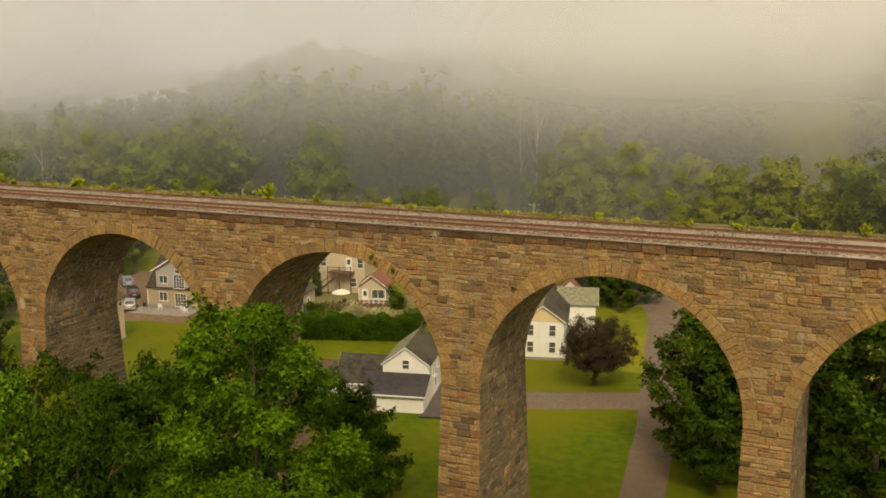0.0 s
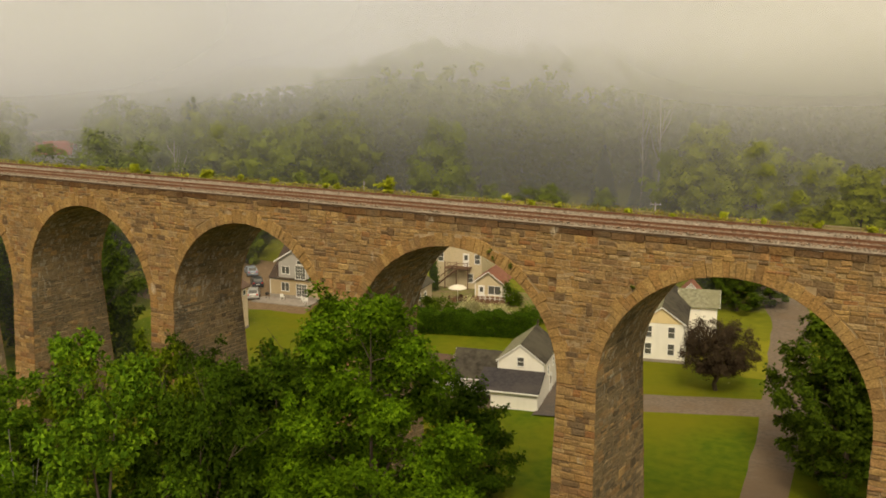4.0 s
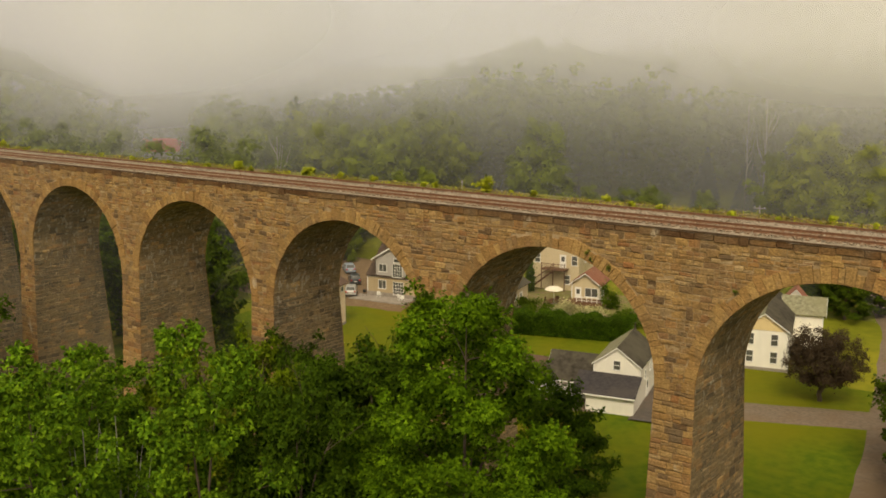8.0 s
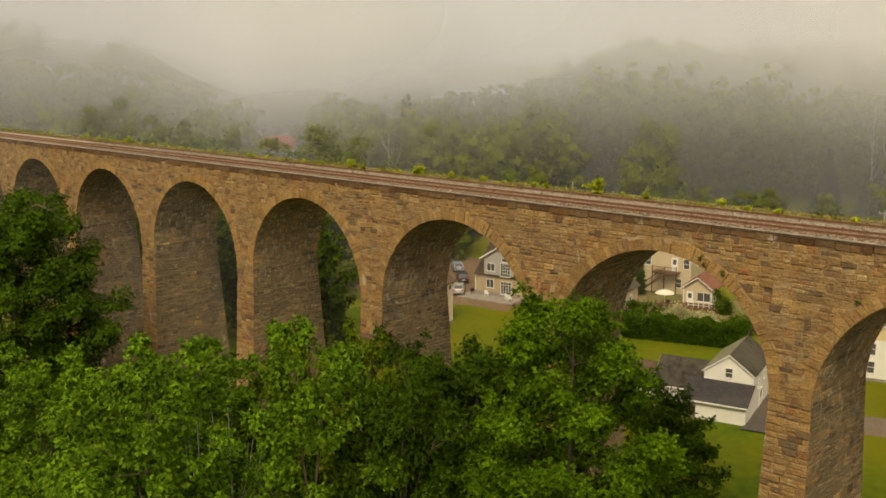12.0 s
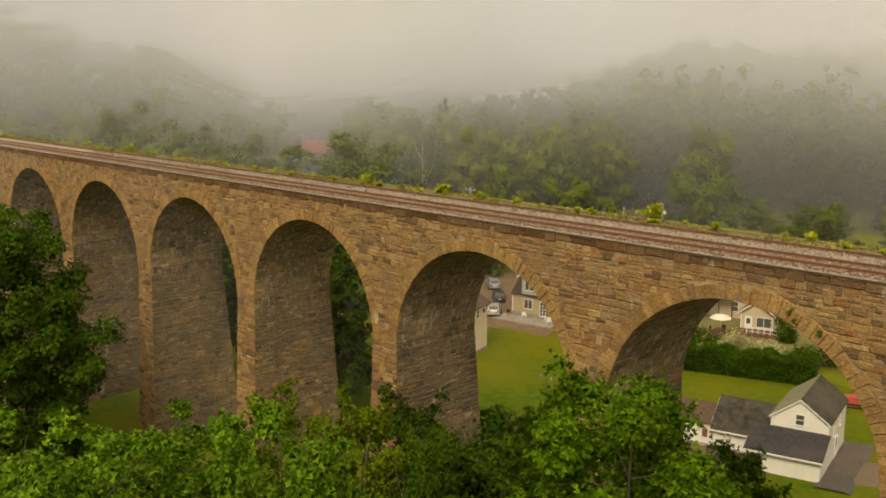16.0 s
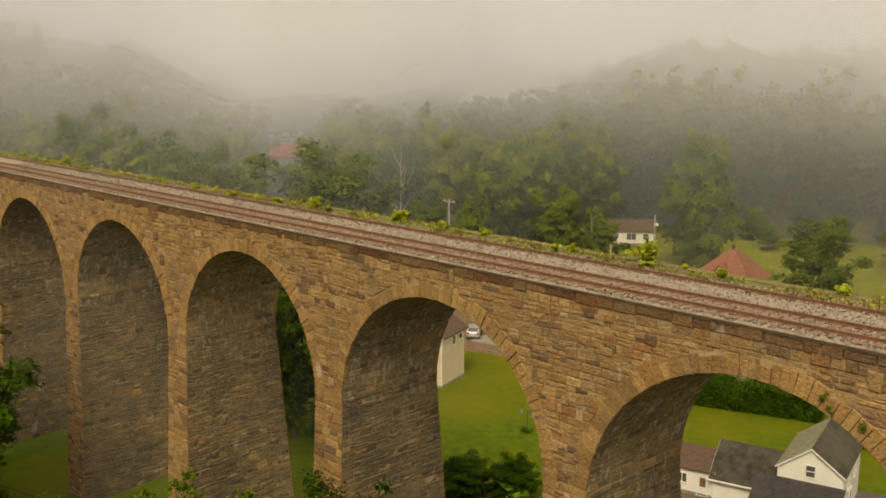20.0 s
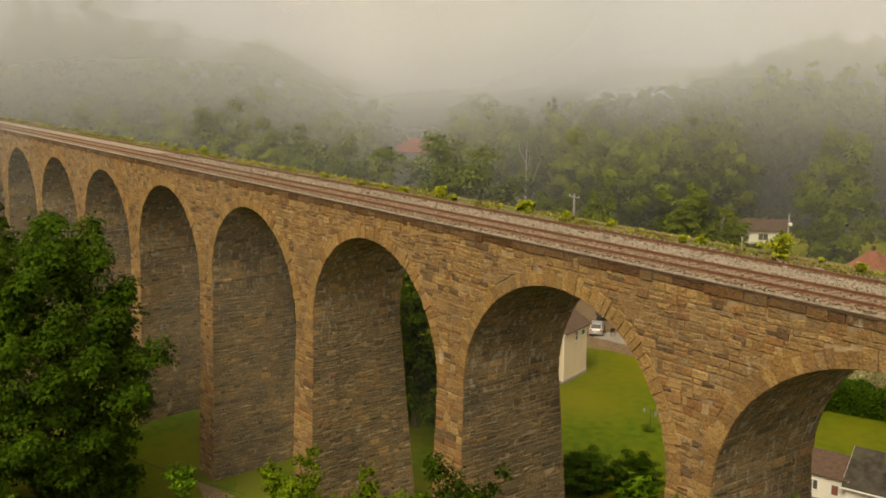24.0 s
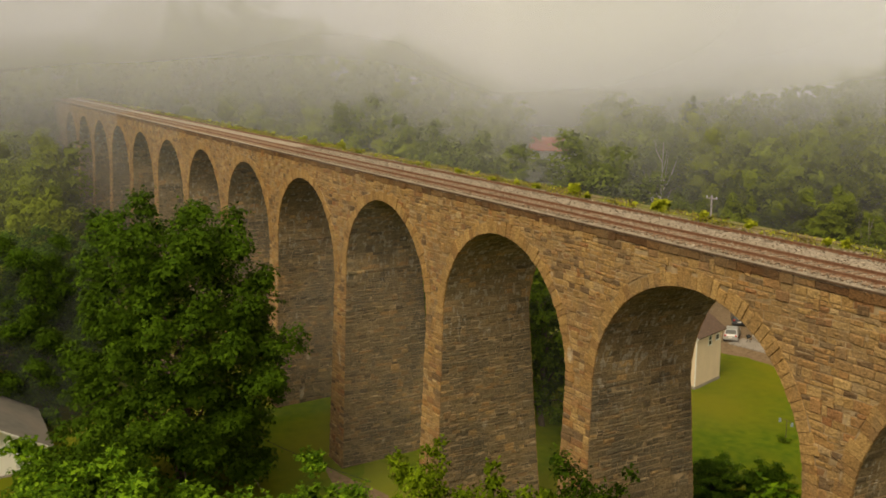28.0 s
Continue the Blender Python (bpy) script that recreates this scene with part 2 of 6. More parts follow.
    nt.links.new(both.outputs[0], mix.inputs[2])
    nt.links.new(mix.outputs[0], out.inputs["Surface"])
    return m


# bearing in degrees from near the camera, density fitted to the view
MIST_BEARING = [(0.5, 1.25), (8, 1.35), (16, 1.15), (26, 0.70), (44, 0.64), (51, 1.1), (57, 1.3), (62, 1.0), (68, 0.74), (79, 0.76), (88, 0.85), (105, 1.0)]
STONE = mat_stone("sandstone", [(0.0, (0.1173, 0.0693, 0.0336)), (0.07, (0.1683, 0.1103, 0.0560)), (0.16, (0.2672, 0.1575, 0.0582)), (0.36, (0.3417, 0.2132, 0.0784)), (0.50, (0.2907, 0.1554, 0.0560)), (0.62, (0.3213, 0.1995, 0.0806)), (0.78, (0.3927, 0.2572, 0.1030)), (0.87, (0.2672, 0.1239, 0.0470)), (0.94, (0.2193, 0.1418, 0.0694)), (1.0, (0.4335, 0.3045, 0.1456))])
COPING = mat_stone("coping_stone", [(0.0, (0.090, 0.046, 0.0210)), (0.5, (0.144, 0.074, 0.0300)), (0.8, (0.204, 0.116, 0.0465)), (1.0, (0.117, 0.067, 0.0300))])
EDGE = mat_noise("dark_board", (0.055, 0.036, 0.022), (0.11, 0.07, 0.042), 4.0, 0.9)
# darker sandstone copy: the shade on the pier flanks is put into its colour
STONE_SHADED = mat_stone("shaded_sandstone", [(0.0, (0.105, 0.080, 0.048)), (0.12, (0.165, 0.122, 0.066)), (0.38, (0.215, 0.158, 0.083)), (0.6, (0.175, 0.135, 0.078)), (0.8, (0.238, 0.172, 0.088)), (0.93, (0.262, 0.158, 0.070)), (1.0, (0.385, 0.255, 0.110))], (0.095, 0.083, 0.058), 0.7, 0.65)
# the flank stone lightened, to offset the dim light under the arches
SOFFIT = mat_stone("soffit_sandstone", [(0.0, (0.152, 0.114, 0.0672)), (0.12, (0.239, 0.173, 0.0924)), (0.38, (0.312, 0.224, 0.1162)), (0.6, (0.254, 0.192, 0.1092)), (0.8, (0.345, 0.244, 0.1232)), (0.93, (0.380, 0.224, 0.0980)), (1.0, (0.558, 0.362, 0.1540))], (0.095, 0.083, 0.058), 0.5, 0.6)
VOUSS = mat_stone("arch_ring_stone", [(0.0, (0.272, 0.158, 0.0560)), (0.3, (0.349, 0.211, 0.0745)), (0.6, (0.386, 0.243, 0.0894)), (0.85, (0.310, 0.173, 0.0613)), (1.0, (0.223, 0.127, 0.0491))], (0.22, 0.14, 0.062), 0.5)
MORTAR = mat_noise("mortar", (0.17, 0.115, 0.055), (0.42, 0.31, 0.18), 1.4, 0.95)
BALLAST = mat_noise("ballast", (0.17, 0.135, 0.10), (0.43, 0.36, 0.28), 5.0, 0.95, (0.30, 0.25, 0.185), 0.6, 1.0)
BALLAST_RUST = mat_noise("rust_stained_ballast", (0.19, 0.12, 0.075), (0.38, 0.265, 0.175), 5.0, 0.95, (0.27, 0.175, 0.11), 0.8, 1.0)
RUST = mat_noise("rusty_steel", (0.13, 0.065, 0.036), (0.22, 0.115, 0.065), 6.0, 0.7)
TIMBER = mat_noise("tie_timber", (0.19, 0.125, 0.08), (0.30, 0.205, 0.135), 5.0, 0.9)
LAWN = mat_noise("lawn", (0.053, 0.092, 0.001), (0.100, 0.130, 0.001), 0.9, 0.95, (0.140, 0.132, 0.002), 0.055, 0.6)
MEADOW = mat_noise("meadow", (0.135, 0.14, 0.006), (0.21, 0.20, 0.010), 0.6, 0.95, (0.10, 0.12, 0.006), 0.03, 0.5)
ASPHALT = mat_noise("old_asphalt", (0.13, 0.10, 0.072), (0.19, 0.148, 0.108), 2.5, 0.9, (0.16, 0.112, 0.07), 0.2)
ASPHALT_DARK = mat_noise("dark_asphalt", (0.07, 0.062, 0.055), (0.11, 0.097, 0.085), 2.5, 0.9, (0.13, 0.10, 0.08), 0.3)
EARTH = mat_noise("dry_earth", (0.13, 0.10, 0.05), (0.24, 0.19, 0.09), 3.0, 0.95, (0.16, 0.17, 0.04), 0.5, 0.8)
DIRT = mat_noise("gravel_track", (0.135, 0.09, 0.05), (0.225, 0.155, 0.092), 2.0, 0.95, (0.165, 0.11, 0.06), 0.2)
CONCRETE = mat_noise("concrete", (0.24, 0.205, 0.17), (0.33, 0.29, 0.25), 1.5, 0.85)
BARK = mat_noise("bark", (0.07, 0.052, 0.036), (0.15, 0.115, 0.08), 5.0, 0.95, coord="World", stretch=(1, 1, 0.2))
PALE_BARK = mat_noise("pale_bark", (0.22, 0.20, 0.165), (0.38, 0.345, 0.29), 2.0, 0.9)
LEAF_A = mat_leaf("maple_leaves", [(0.0, (0.060, 0.125, 0.0031)), (0.5, (0.105, 0.196, 0.0047)), (1.0, (0.199, 0.328, 0.0078))])
LEAF_B = mat_leaf("light_leaves", [(0.0, (0.074, 0.158, 0.0076)), (0.5, (0.139, 0.258, 0.0114)), (1.0, (0.284, 0.453, 0.0172))])
LEAF_L = mat_leaf("lime_leaves", [(0.0, (0.113, 0.176, 0.0049)), (0.5, (0.174, 0.250, 0.0073)), (1.0, (0.253, 0.336, 0.0097))])
LEAF_C = mat_leaf("dark_leaves", [(0.0, (0.048, 0.084, 0.0063)), (0.5, (0.090, 0.144, 0.0088)), (1.0, (0.143, 0.209, 0.0113))])
LEAF_G = mat_leaf("full_green_leaves", [(0.0, (0.042, 0.083, 0.0042)), (0.5, (0.070, 0.132, 0.0059)), (1.0, (0.107, 0.186, 0.0077))])
LEAF_W = mat_leaf("woodland_leaves", [(0.0, (0.1736, 0.2013, 0.0174)), (1.0, (0.2117, 0.2442, 0.0203))], trans=0.25, swing=0.15, patch=0.07)
LEAF_W1 = mat_leaf("deep_woodland_leaves", [(0.0, (0.1339, 0.1600, 0.0129)), (1.0, (0.1716, 0.2029, 0.0157))], trans=0.25, swing=0.15, patch=0.07)
LEAF_W2 = mat_leaf("light_woodland_leaves", [(0.0, (0.1607, 0.1967, 0.0158)), (1.0, (0.1985, 0.2379, 0.0198))], trans=0.25, swing=0.15, patch=0.07)
LEAF_V = mat_leaf("valley_leaves", [(0.0, (0.106, 0.136, 0.0160)), (1.0, (0.149, 0.186, 0.0210))], trans=0.3, swing=0.18, patch=0.12)
LEAF_V2 = mat_leaf("light_valley_leaves", [(0.0, (0.147, 0.185, 0.0140)), (1.0, (0.202, 0.246, 0.0190))], trans=0.3, swing=0.18, patch=0.12)
LEAF_D = mat_leaf("deep_maple_leaves", [(0.0, (0.036, 0.072, 0.004)), (0.5, (0.062, 0.115, 0.005)), (1.0, (0.105, 0.175, 0.007))])
LEAF_M = mat_leaf("meadow_tree_leaves", [(0.0, (0.225, 0.255, 0.014)), (1.0, (0.290, 0.320, 0.018))], trans=0.3, swing=0.25, patch=0.2)
LEAF_P = mat_leaf("purple_leaves", [(0.0, (0.0432, 0.0299, 0.0168)), (0.6, (0.0576, 0.0403, 0.0228)), (1.0, (0.0744, 0.0517, 0.0300))], trans=0.12, swing=0.2)
LEAF_Y = mat_leaf("weed_leaves", [(0.0, (0.294, 0.341, 0.0187)), (0.5, (0.450, 0.489, 0.0250)), (1.0, (0.652, 0.667, 0.0468))])
LEAF_S = mat_leaf("spruce_needles", [(0.0, (0.045, 0.062, 0.03)), (1.0, (0.095, 0.115, 0.06))], 0.15)
DRYGRASS = mat_leaf("dry_grass", [(0.0, (0.240, 0.184, 0.0450)), (0.6, (0.384, 0.299, 0.0700)), (1.0, (0.336, 0.333, 0.0400))], 0.3)
FLOWER = mat_leaf("pale_blossom", [(0.0, (0.30, 0.29, 0.12)), (1.0, (0.55, 0.50, 0.26))], 0.3)
WHITE_SIDING = mat_siding("white_clapboard", (0.87, 0.83, 0.74))
GREY_SIDING = mat_siding("grey_clapboard", (0.42, 0.39, 0.36))
TAN_SIDING = mat_siding("tan_clapboard", (0.43, 0.335, 0.20))
CREAM = mat_siding("cream_clapboard", (0.57, 0.47, 0.30))
PINK_CREAM = mat_siding("pinkish_cream_clapboard", (0.76, 0.61, 0.43))
YELLOW_GABLE = mat_siding("yellow_shingles", (0.74, 0.58, 0.31), 0.2)
ROOF_GREY = mat_noise("grey_shingles", (0.030, 0.026, 0.020), (0.080, 0.070, 0.054), 1.6, 0.9, (0.095, 0.085, 0.060), 0.25, 0.6)
ROOF_MOSS = mat_noise("mossy_shingles", (0.14, 0.135, 0.085), (0.30, 0.285, 0.185), 2.2, 0.9, (0.20, 0.19, 0.11), 0.3, 0.6, stretch=(1, 1, 0.5))
ROOF_UMBER = mat_noise("dark_brown_shingles", (0.05, 0.034, 0.026), (0.085, 0.058, 0.044), 3.0, 0.9, None, 0.3, 0.6)
ROOF_DARK = mat_noise("dark_shingles", (0.036, 0.033, 0.036), (0.062, 0.056, 0.057), 3.0, 0.85, (0.072, 0.062, 0.058), 0.4, 0.6)
ROOF_BROWN = mat_noise("brown_shingles", (0.085, 0.056, 0.040), (0.13, 0.083, 0.059), 3.0, 0.9, None, 0.3, 0.6)
ROOF_RED = mat_noise("red_metal_roof", (0.38, 0.07, 0.05), (0.48, 0.10, 0.07), 1.0, 0.6, None, 0.3, 0.2)
ROOF_REDBROWN = mat_noise("red_brown_shingles", (0.19, 0.08, 0.048), (0.27, 0.12, 0.072), 2.0, 0.8, (0.2, 0.09, 0.06), 0.4, 0.4)
TRIM = mat_noise("white_trim", (0.74, 0.72, 0.67), (0.82, 0.80, 0.75), 3.0, 0.5, None, 0.3, 0.0)
DECK_WOOD = mat_noise("stained_deck_wood", (0.10, 0.055, 0.03), (0.18, 0.10, 0.06), 3.0, 0.8)
METAL_ROOF = mat_noise("pale_metal_roof", (0.15, 0.14, 0.122), (0.20, 0.185, 0.162), 1.0, 0.5, (0.22, 0.19, 0.16), 0.2, 0.1)
RUBBER = mat_noise("tyre_rubber", (0.018,) * 3, (0.03,) * 3, 8.0, 0.8)
SILVER = mat_noise("silver_paint", (0.42, 0.41, 0.40), (0.5, 0.49, 0.47), 1.0, 0.3, None, 1, 0, 0.4)
DARKCAR = mat_noise("dark_paint", (0.04, 0.045, 0.055), (0.06, 0.065, 0.075), 1.0, 0.3, None, 1, 0, 0.2)
BLUECAR = mat_noise("pale_blue_paint", (0.25, 0.30, 0.38), (0.32, 0.37, 0.44), 1.0, 0.3, None, 1, 0, 0.3)
TAIL = mat_noise("red_lens", (0.35, 0.02, 0.015), (0.45, 0.03, 0.02), 4.0, 0.3)
GREYPOLE = mat_noise("weathered_pole", (0.30, 0.27, 0.23), (0.42, 0.38, 0.33), 4.0, 0.9)
GLASS, _g, _b = base_mat("window_glass", 0.06)
_b.inputs["Base Color"].default_value = (0.09, 0.088, 0.08, 1)
_b.inputs["Specular IOR Level"].default_value = 0.6
CANVAS = mat_noise("cream_canvas", (0.66, 0.60, 0.48), (0.75, 0.69, 0.57), 2.0, 0.85)


# ---- mesh helpers ----
def mesh_from(name, verts, faces, material=None, smooth=False):
    me = bpy.data.meshes.new(name)
    me.from_pydata(verts, [], faces)
    if material:
        me.materials.append(material)
    if smooth:
        me.polygons.foreach_set("use_smooth", [True] * len(me.polygons))
    me.update()
    return me


def quads(name, v, material, rounding=None):
    """A mesh of loose faces from an array (n, corners, 3); rounding: the clump's outward direction at each face."""
    n, k = v.shape[:2]
    me = bpy.data.meshes.new(name)
    me.vertices.add(k * n)
    me.vertices.foreach_set("co", np.asarray(v, dtype=np.float32).ravel())
    me.loops.add(k * n)
    me.loops.foreach_set("vertex_index", np.arange(k * n, dtype=np.int32))
    me.polygons.add(n)
    me.polygons.foreach_set("loop_start", np.arange(0, k * n, k, dtype=np.int32))
    me.update(calc_edges=True)
    me.validate()
    me.materials.append(material)
    if rounding is None:
        rounding = np.cross(v[:, 1] - v[:, 0], v[:, 2] - v[:, 0])
        rounding = rounding * np.where(rounding[:, 2:] < 0, -1, 1)
        rounding = rounding / (np.linalg.norm(rounding, axis=1, keepdims=True) + 1e-9) + np.array([0, -0.2, 0.8])
    if rounding.ndim == 2:
        rounding = np.repeat(rounding[:, None], k, axis=1)
    rounding = rounding / (np.linalg.norm(rounding, axis=2, keepdims=True) + 1e-9)
    me.attributes.new("rounding", "FLOAT_VECTOR", "POINT").data.foreach_set("vector", rounding.astype(np.float32).ravel())
    return me


def child(name, me, parent, label=""):
    ob = new(name, me)
    ob.parent = parent
    return tagged(ob, label) if label else ob


def part(name, bm, material, parent, label=""):
    me = bpy.data.meshes.new(name)
    bm.to_mesh(me)
    bm.free()
    me.materials.append(material)
    return child(name, me, parent, label)


def bx(bm, x0, x1, y0, y1, z0, z1):
    v = [bm.verts.new(p) for p in ((x0, y0, z0), (x1, y0, z0), (x1, y1, z0), (x0, y1, z0), (x0, y0, z1), (x1, y0, z1), (x1, y1, z1), (x0, y1, z1))]
    for f in ((3, 2, 1, 0), (4, 5, 6, 7), (0, 1, 5, 4), (1, 2, 6, 5), (2, 3, 7, 6), (3, 0, 4, 7)):
        bm.faces.new([v[i] for i in f])
    return v


def boxes(*dims):
    bm = bmesh.new()
    for d in dims:
        bx(bm, *d)
    return bm


def tube(bm, a, b, ra, rb, n=7):
    a, b = Vector(a), Vector(b)
    ax = (b - a).normalized()
    s = ax.orthogonal().normalized()
    t = ax.cross(s)
    rings = []
    for c, r in ((a, ra), (b, rb)):
        rings.append([bm.verts.new(c + r * (math.cos(2 * math.pi * i / n) * s + math.sin(2 * math.pi * i / n) * t)) for i in range(n)])
    for i in range(n):
        bm.faces.new((rings[0][i], rings[0][(i + 1) % n], rings[1][(i + 1) % n], rings[1][i]))
    bm.faces.new(rings[1])
    bm.faces.new(rings[0][::-1])


def empty(name, m, label="", category="", group="", kind=""):
    e = new(name)
    e.empty_display_size = 0.5
    e.matrix_basis = m
    return tagged(e, label, category, group, kind)


# ---- ground ----
GROUND = 2.1


def smooth(a, b, v):
    u = min(1.0, max(0.0, (v - a) / (b - a)))
    return u * u * (3 - 2 * u)


def ground_z(x, y):
    z = GROUND + 0.25 * noise.noise(Vector((x * 0.03, y * 0.03, 0.3)))
    # lower ground on the creek side
    z -= 0.6 * smooth(6, -6, y) * smooth(-40, -75, x)
    r, az = math.hypot(x - 8, y + 44), math.degrees(math.atan2(-(x - 8), y + 44))
    bump_ = 1 + 0.2 * noise.noise(Vector((x * 0.008, y * 0.008, 2)))
    # wooded hill behind the houses
    z += 19 * smooth(245, 375, r) * smooth(43, 33, az) * bump_ * smooth(-40, 10, az) * smooth(560, 410, r)
    # meadow slope to the east
    z += 15 * smooth(215, 330, r) * smooth(22, 12, az)
    # wooded hill at the far end of the viaduct
    z += (20 * smooth(55, 62, az) + 14 * smooth(64, 72, az)) * smooth(205, 345, r) * smooth(150, 110, az) * (0.94 + 0.2 * (bump_ - 1)) * smooth(620, 420, r)
    # embankments at both ends of the viaduct
    z = max(z, 1.5 + 25.5 * smooth(-244, -258, x) * smooth(26, 5, abs(y - 4)))
    z += 26 * smooth(60, 75, x) * smooth(30, 6, abs(y - 4))
    return z


def build_ground():
    xs = [-3000, -1800, -1000, -700] + [-520 + 9 * i for i in range(80)] + [260, 400, 700, 1500, 3000]
    ys = [-3000, -1500, -700, -400, -250] + [-160 + 9 * i for i in range(76)] + [640, 900, 1600, 3000]
    nx, ny = len(xs), len(ys)
    verts = [(x, y, ground_z(x, y)) for y in ys for x in xs]
    faces = [(j * nx + i, j * nx + i + 1, (j + 1) * nx + i + 1, (j + 1) * nx + i) for j in range(ny - 1) for i in range(nx - 1)]
    g = new("ground", mesh_from("ground", verts, faces, MEADOW, True))
    tagged(g, "gently rolling green grass valley floor with wooded slopes", "ground", kind="structure")


build_ground()


def ground_patch(name, poly, material, lift, label, category, step=3.0):
    """A strip or lawn that follows the ground: poly lists pairs of left and right edge points."""
    verts, faces = [], []
    n = 7
    rows = []
    for (a, b), (c, d) in zip(poly, poly[1:]):
        a, b, c, d = Vector(a), Vector(b), Vector(c), Vector(d)
        k = max(1, int((c - a).length / step))
        rows += [(a.lerp(c, i / k), b.lerp(d, i / k)) for i in range(k)]
    rows.append((Vector(poly[-1][0]), Vector(poly[-1][1])))
    for l, r in rows:
        for i in range(n):
            q = l.lerp(r, i / (n - 1))
            wob = 0.25 * noise.noise(Vector((q.x * 0.4, q.y * 0.4, 7))) if i in (0, n - 1) else 0
            q = q + (r - l).normalized() * wob
            # the edges run out under the turf
            verts.append((q.x, q.y, ground_z(q.x, q.y) + (lift if 0 < i < n - 1 else 0.0)))
    m = len(rows)
    faces = [(j * n + i, j * n + i + 1, (j + 1) * n + i + 1, (j + 1) * n + i) for j in range(m - 1) for i in range(n - 1)]
    ob = new(name, mesh_from(name, verts, faces, material, True))
    tagged(ob, label, category, kind="structure")
    return ob


ground_patch("lawn", [((-98, -45), (-98, 60)), ((-60, -45), (-60, 68)), ((-30, -45), (-30, 66)), ((-8, -45), (-8, 62)), ((30, -45), (30, 60))], LAWN, 0.06, "bright mown green lawn round the houses", "lawn")
ground_patch("road", [((4.5, -60), (9.5, -60)), ((-1.5, 0), (3.5, 0)), ((-6.8, 27), (-2.2, 29)), ((-10.3, 47.5), (-5.5, 49)), ((-14.6, 67.8), (-9.6, 69)), ((-19.8, 90), (-14.6, 91.5)), ((-28.3, 112), (-21, 114)), ((-42, 150), (-34, 152)), ((-70, 215), (-62, 217))], ASPHALT, 0.12, "worn grey-brown asphalt lane between lawns", "road")
ground_patch("side_street", [((-46, 38.5), (-44, 32.5)), ((-24, 50.6), (-21.3, 44.4)), ((-11.8, 55.8), (-10.2, 50.0)), ((-9.0, 57.5), (-8.2, 49.0))], ASPHALT, 0.16, "short grey asphalt side street joining the lane", "road")
ground_patch("driveway", [((-31.4, 37.2), (-28.0, 38.2)), ((-34.6, 50.0), (-31.4, 51.0))], ASPHALT_DARK, 0.20, "dark asphalt apron beside the white garage", "driveway")
ground_patch("gravel_yard", [((-112, 52), (-118, 84)), ((-96, 50), (-104, 84)), ((-86, 55.5), (-90, 80)), ((-80, 57.5), (-82, 64))], DIRT, 0.14, "brown gravel parking yard beside the grey house", "driveway")
ground_patch("garden_ground", [((-73, 70.5), (-76, 84)), ((-64, 67.5), (-66, 86)), ((-55, 69.5), (-54, 88)), ((-47, 72), (-46, 84))], EARTH, 0.13, "bare brown garden ground round the terrace", "garden")
ground_patch("farm_track", [((-140, -14), (-140, -8)), ((-102, -6.0), (-102, -2.4)), ((-90, -5.0), (-90, -1.7)), ((-80, -4.9), (-80, -1.3)), ((-74, -5.6), (-72, 0.6)), ((-62, -8.0), (-60, -3.0)), ((-40, -9), (-40, -4.6)), ((-8, -12), (-8, -7.5)), ((3, -16), (3, -11))], DIRT, 0.18, "narrow brown gravel track along the foot of the piers", "track")


# ---- the viaduct ----
P, HALF, RISE, W = 18.0, 7.73, 7.66, 7.5
ZC, TOP = 30.0 - 2.03 - 7.66, 30.0
SLOPE = 0.00575
RING = 0.72
ARCHES = range(-3, 14)


def shear(v):
    return (v[0], v[1], v[2] + SLOPE * v[0])


def pier_w(z):
    return 1.27 + 0.30 * (ZC - z) / 18.0


def pier_front(z):
    return -0.85 * (ZC - z) / 18.5


def pier_back(z):
    return W + 0.075 * (ZC - z)


class Batch:
    """Collects stones, each an uneven block with worn edges, for one mesh."""

    def __init__(self):
        self.v, self.f = [], []

    def stone(self, fn, u0b, u1b, u0t, u1t, v0, v1, d, rng, gap=0.021):
        k = len(self.v)
        e = min(0.05, 0.2 * (v1 - v0))
        j = lambda: rng.uniform(-0.5, 0.5) * e * 0.7
        w = lambda: rng.uniform(-0.02, 0.02)
        ring = [(u0b + gap + w(), v0 + gap + w()), (u1b - gap + w(), v0 + gap + w()), (u1t - gap + w(), v1 - gap + w()), (u0t + gap + w(), v1 - gap + w())]
        sg = [(1, 1), (-1, 1), (-1, -1), (1, -1)]
        for u, v in ring:
            self.v.append(shear(fn(u, v, -0.03)))
        for u, v in ring:
            self.v.append(shear(fn(u, v, d * 0.6)))
        for (u, v), (a, b) in zip(ring, sg):
            self.v.append(shear(fn(u + a * (e + j()), v + b * (e + j()), d + rng.uniform(-0.012, 0.012))))
        for i in range(4):
            n = (i + 1) % 4
            self.f.append((k + i, k + n, k + 4 + n, k + 4 + i))
            self.f.append((k + 4 + i, k + 4 + n, k + 8 + n, k + 8 + i))
        self.f.append((k + 8, k + 9, k + 10, k + 11))

    def mesh(self, name, material):
        return mesh_from(name, self.v, self.f, material)


def courses(z0, z1, rng, lo=0.24, hi=0.46):
    out, z = [], z0
    while z < z1 - 0.12:
        h = rng.uniform(lo, hi)
        if z1 - z - h < 0.2:
            h = z1 - z
        out.append((z, min(z + h, z1)))
        z += h
    return out


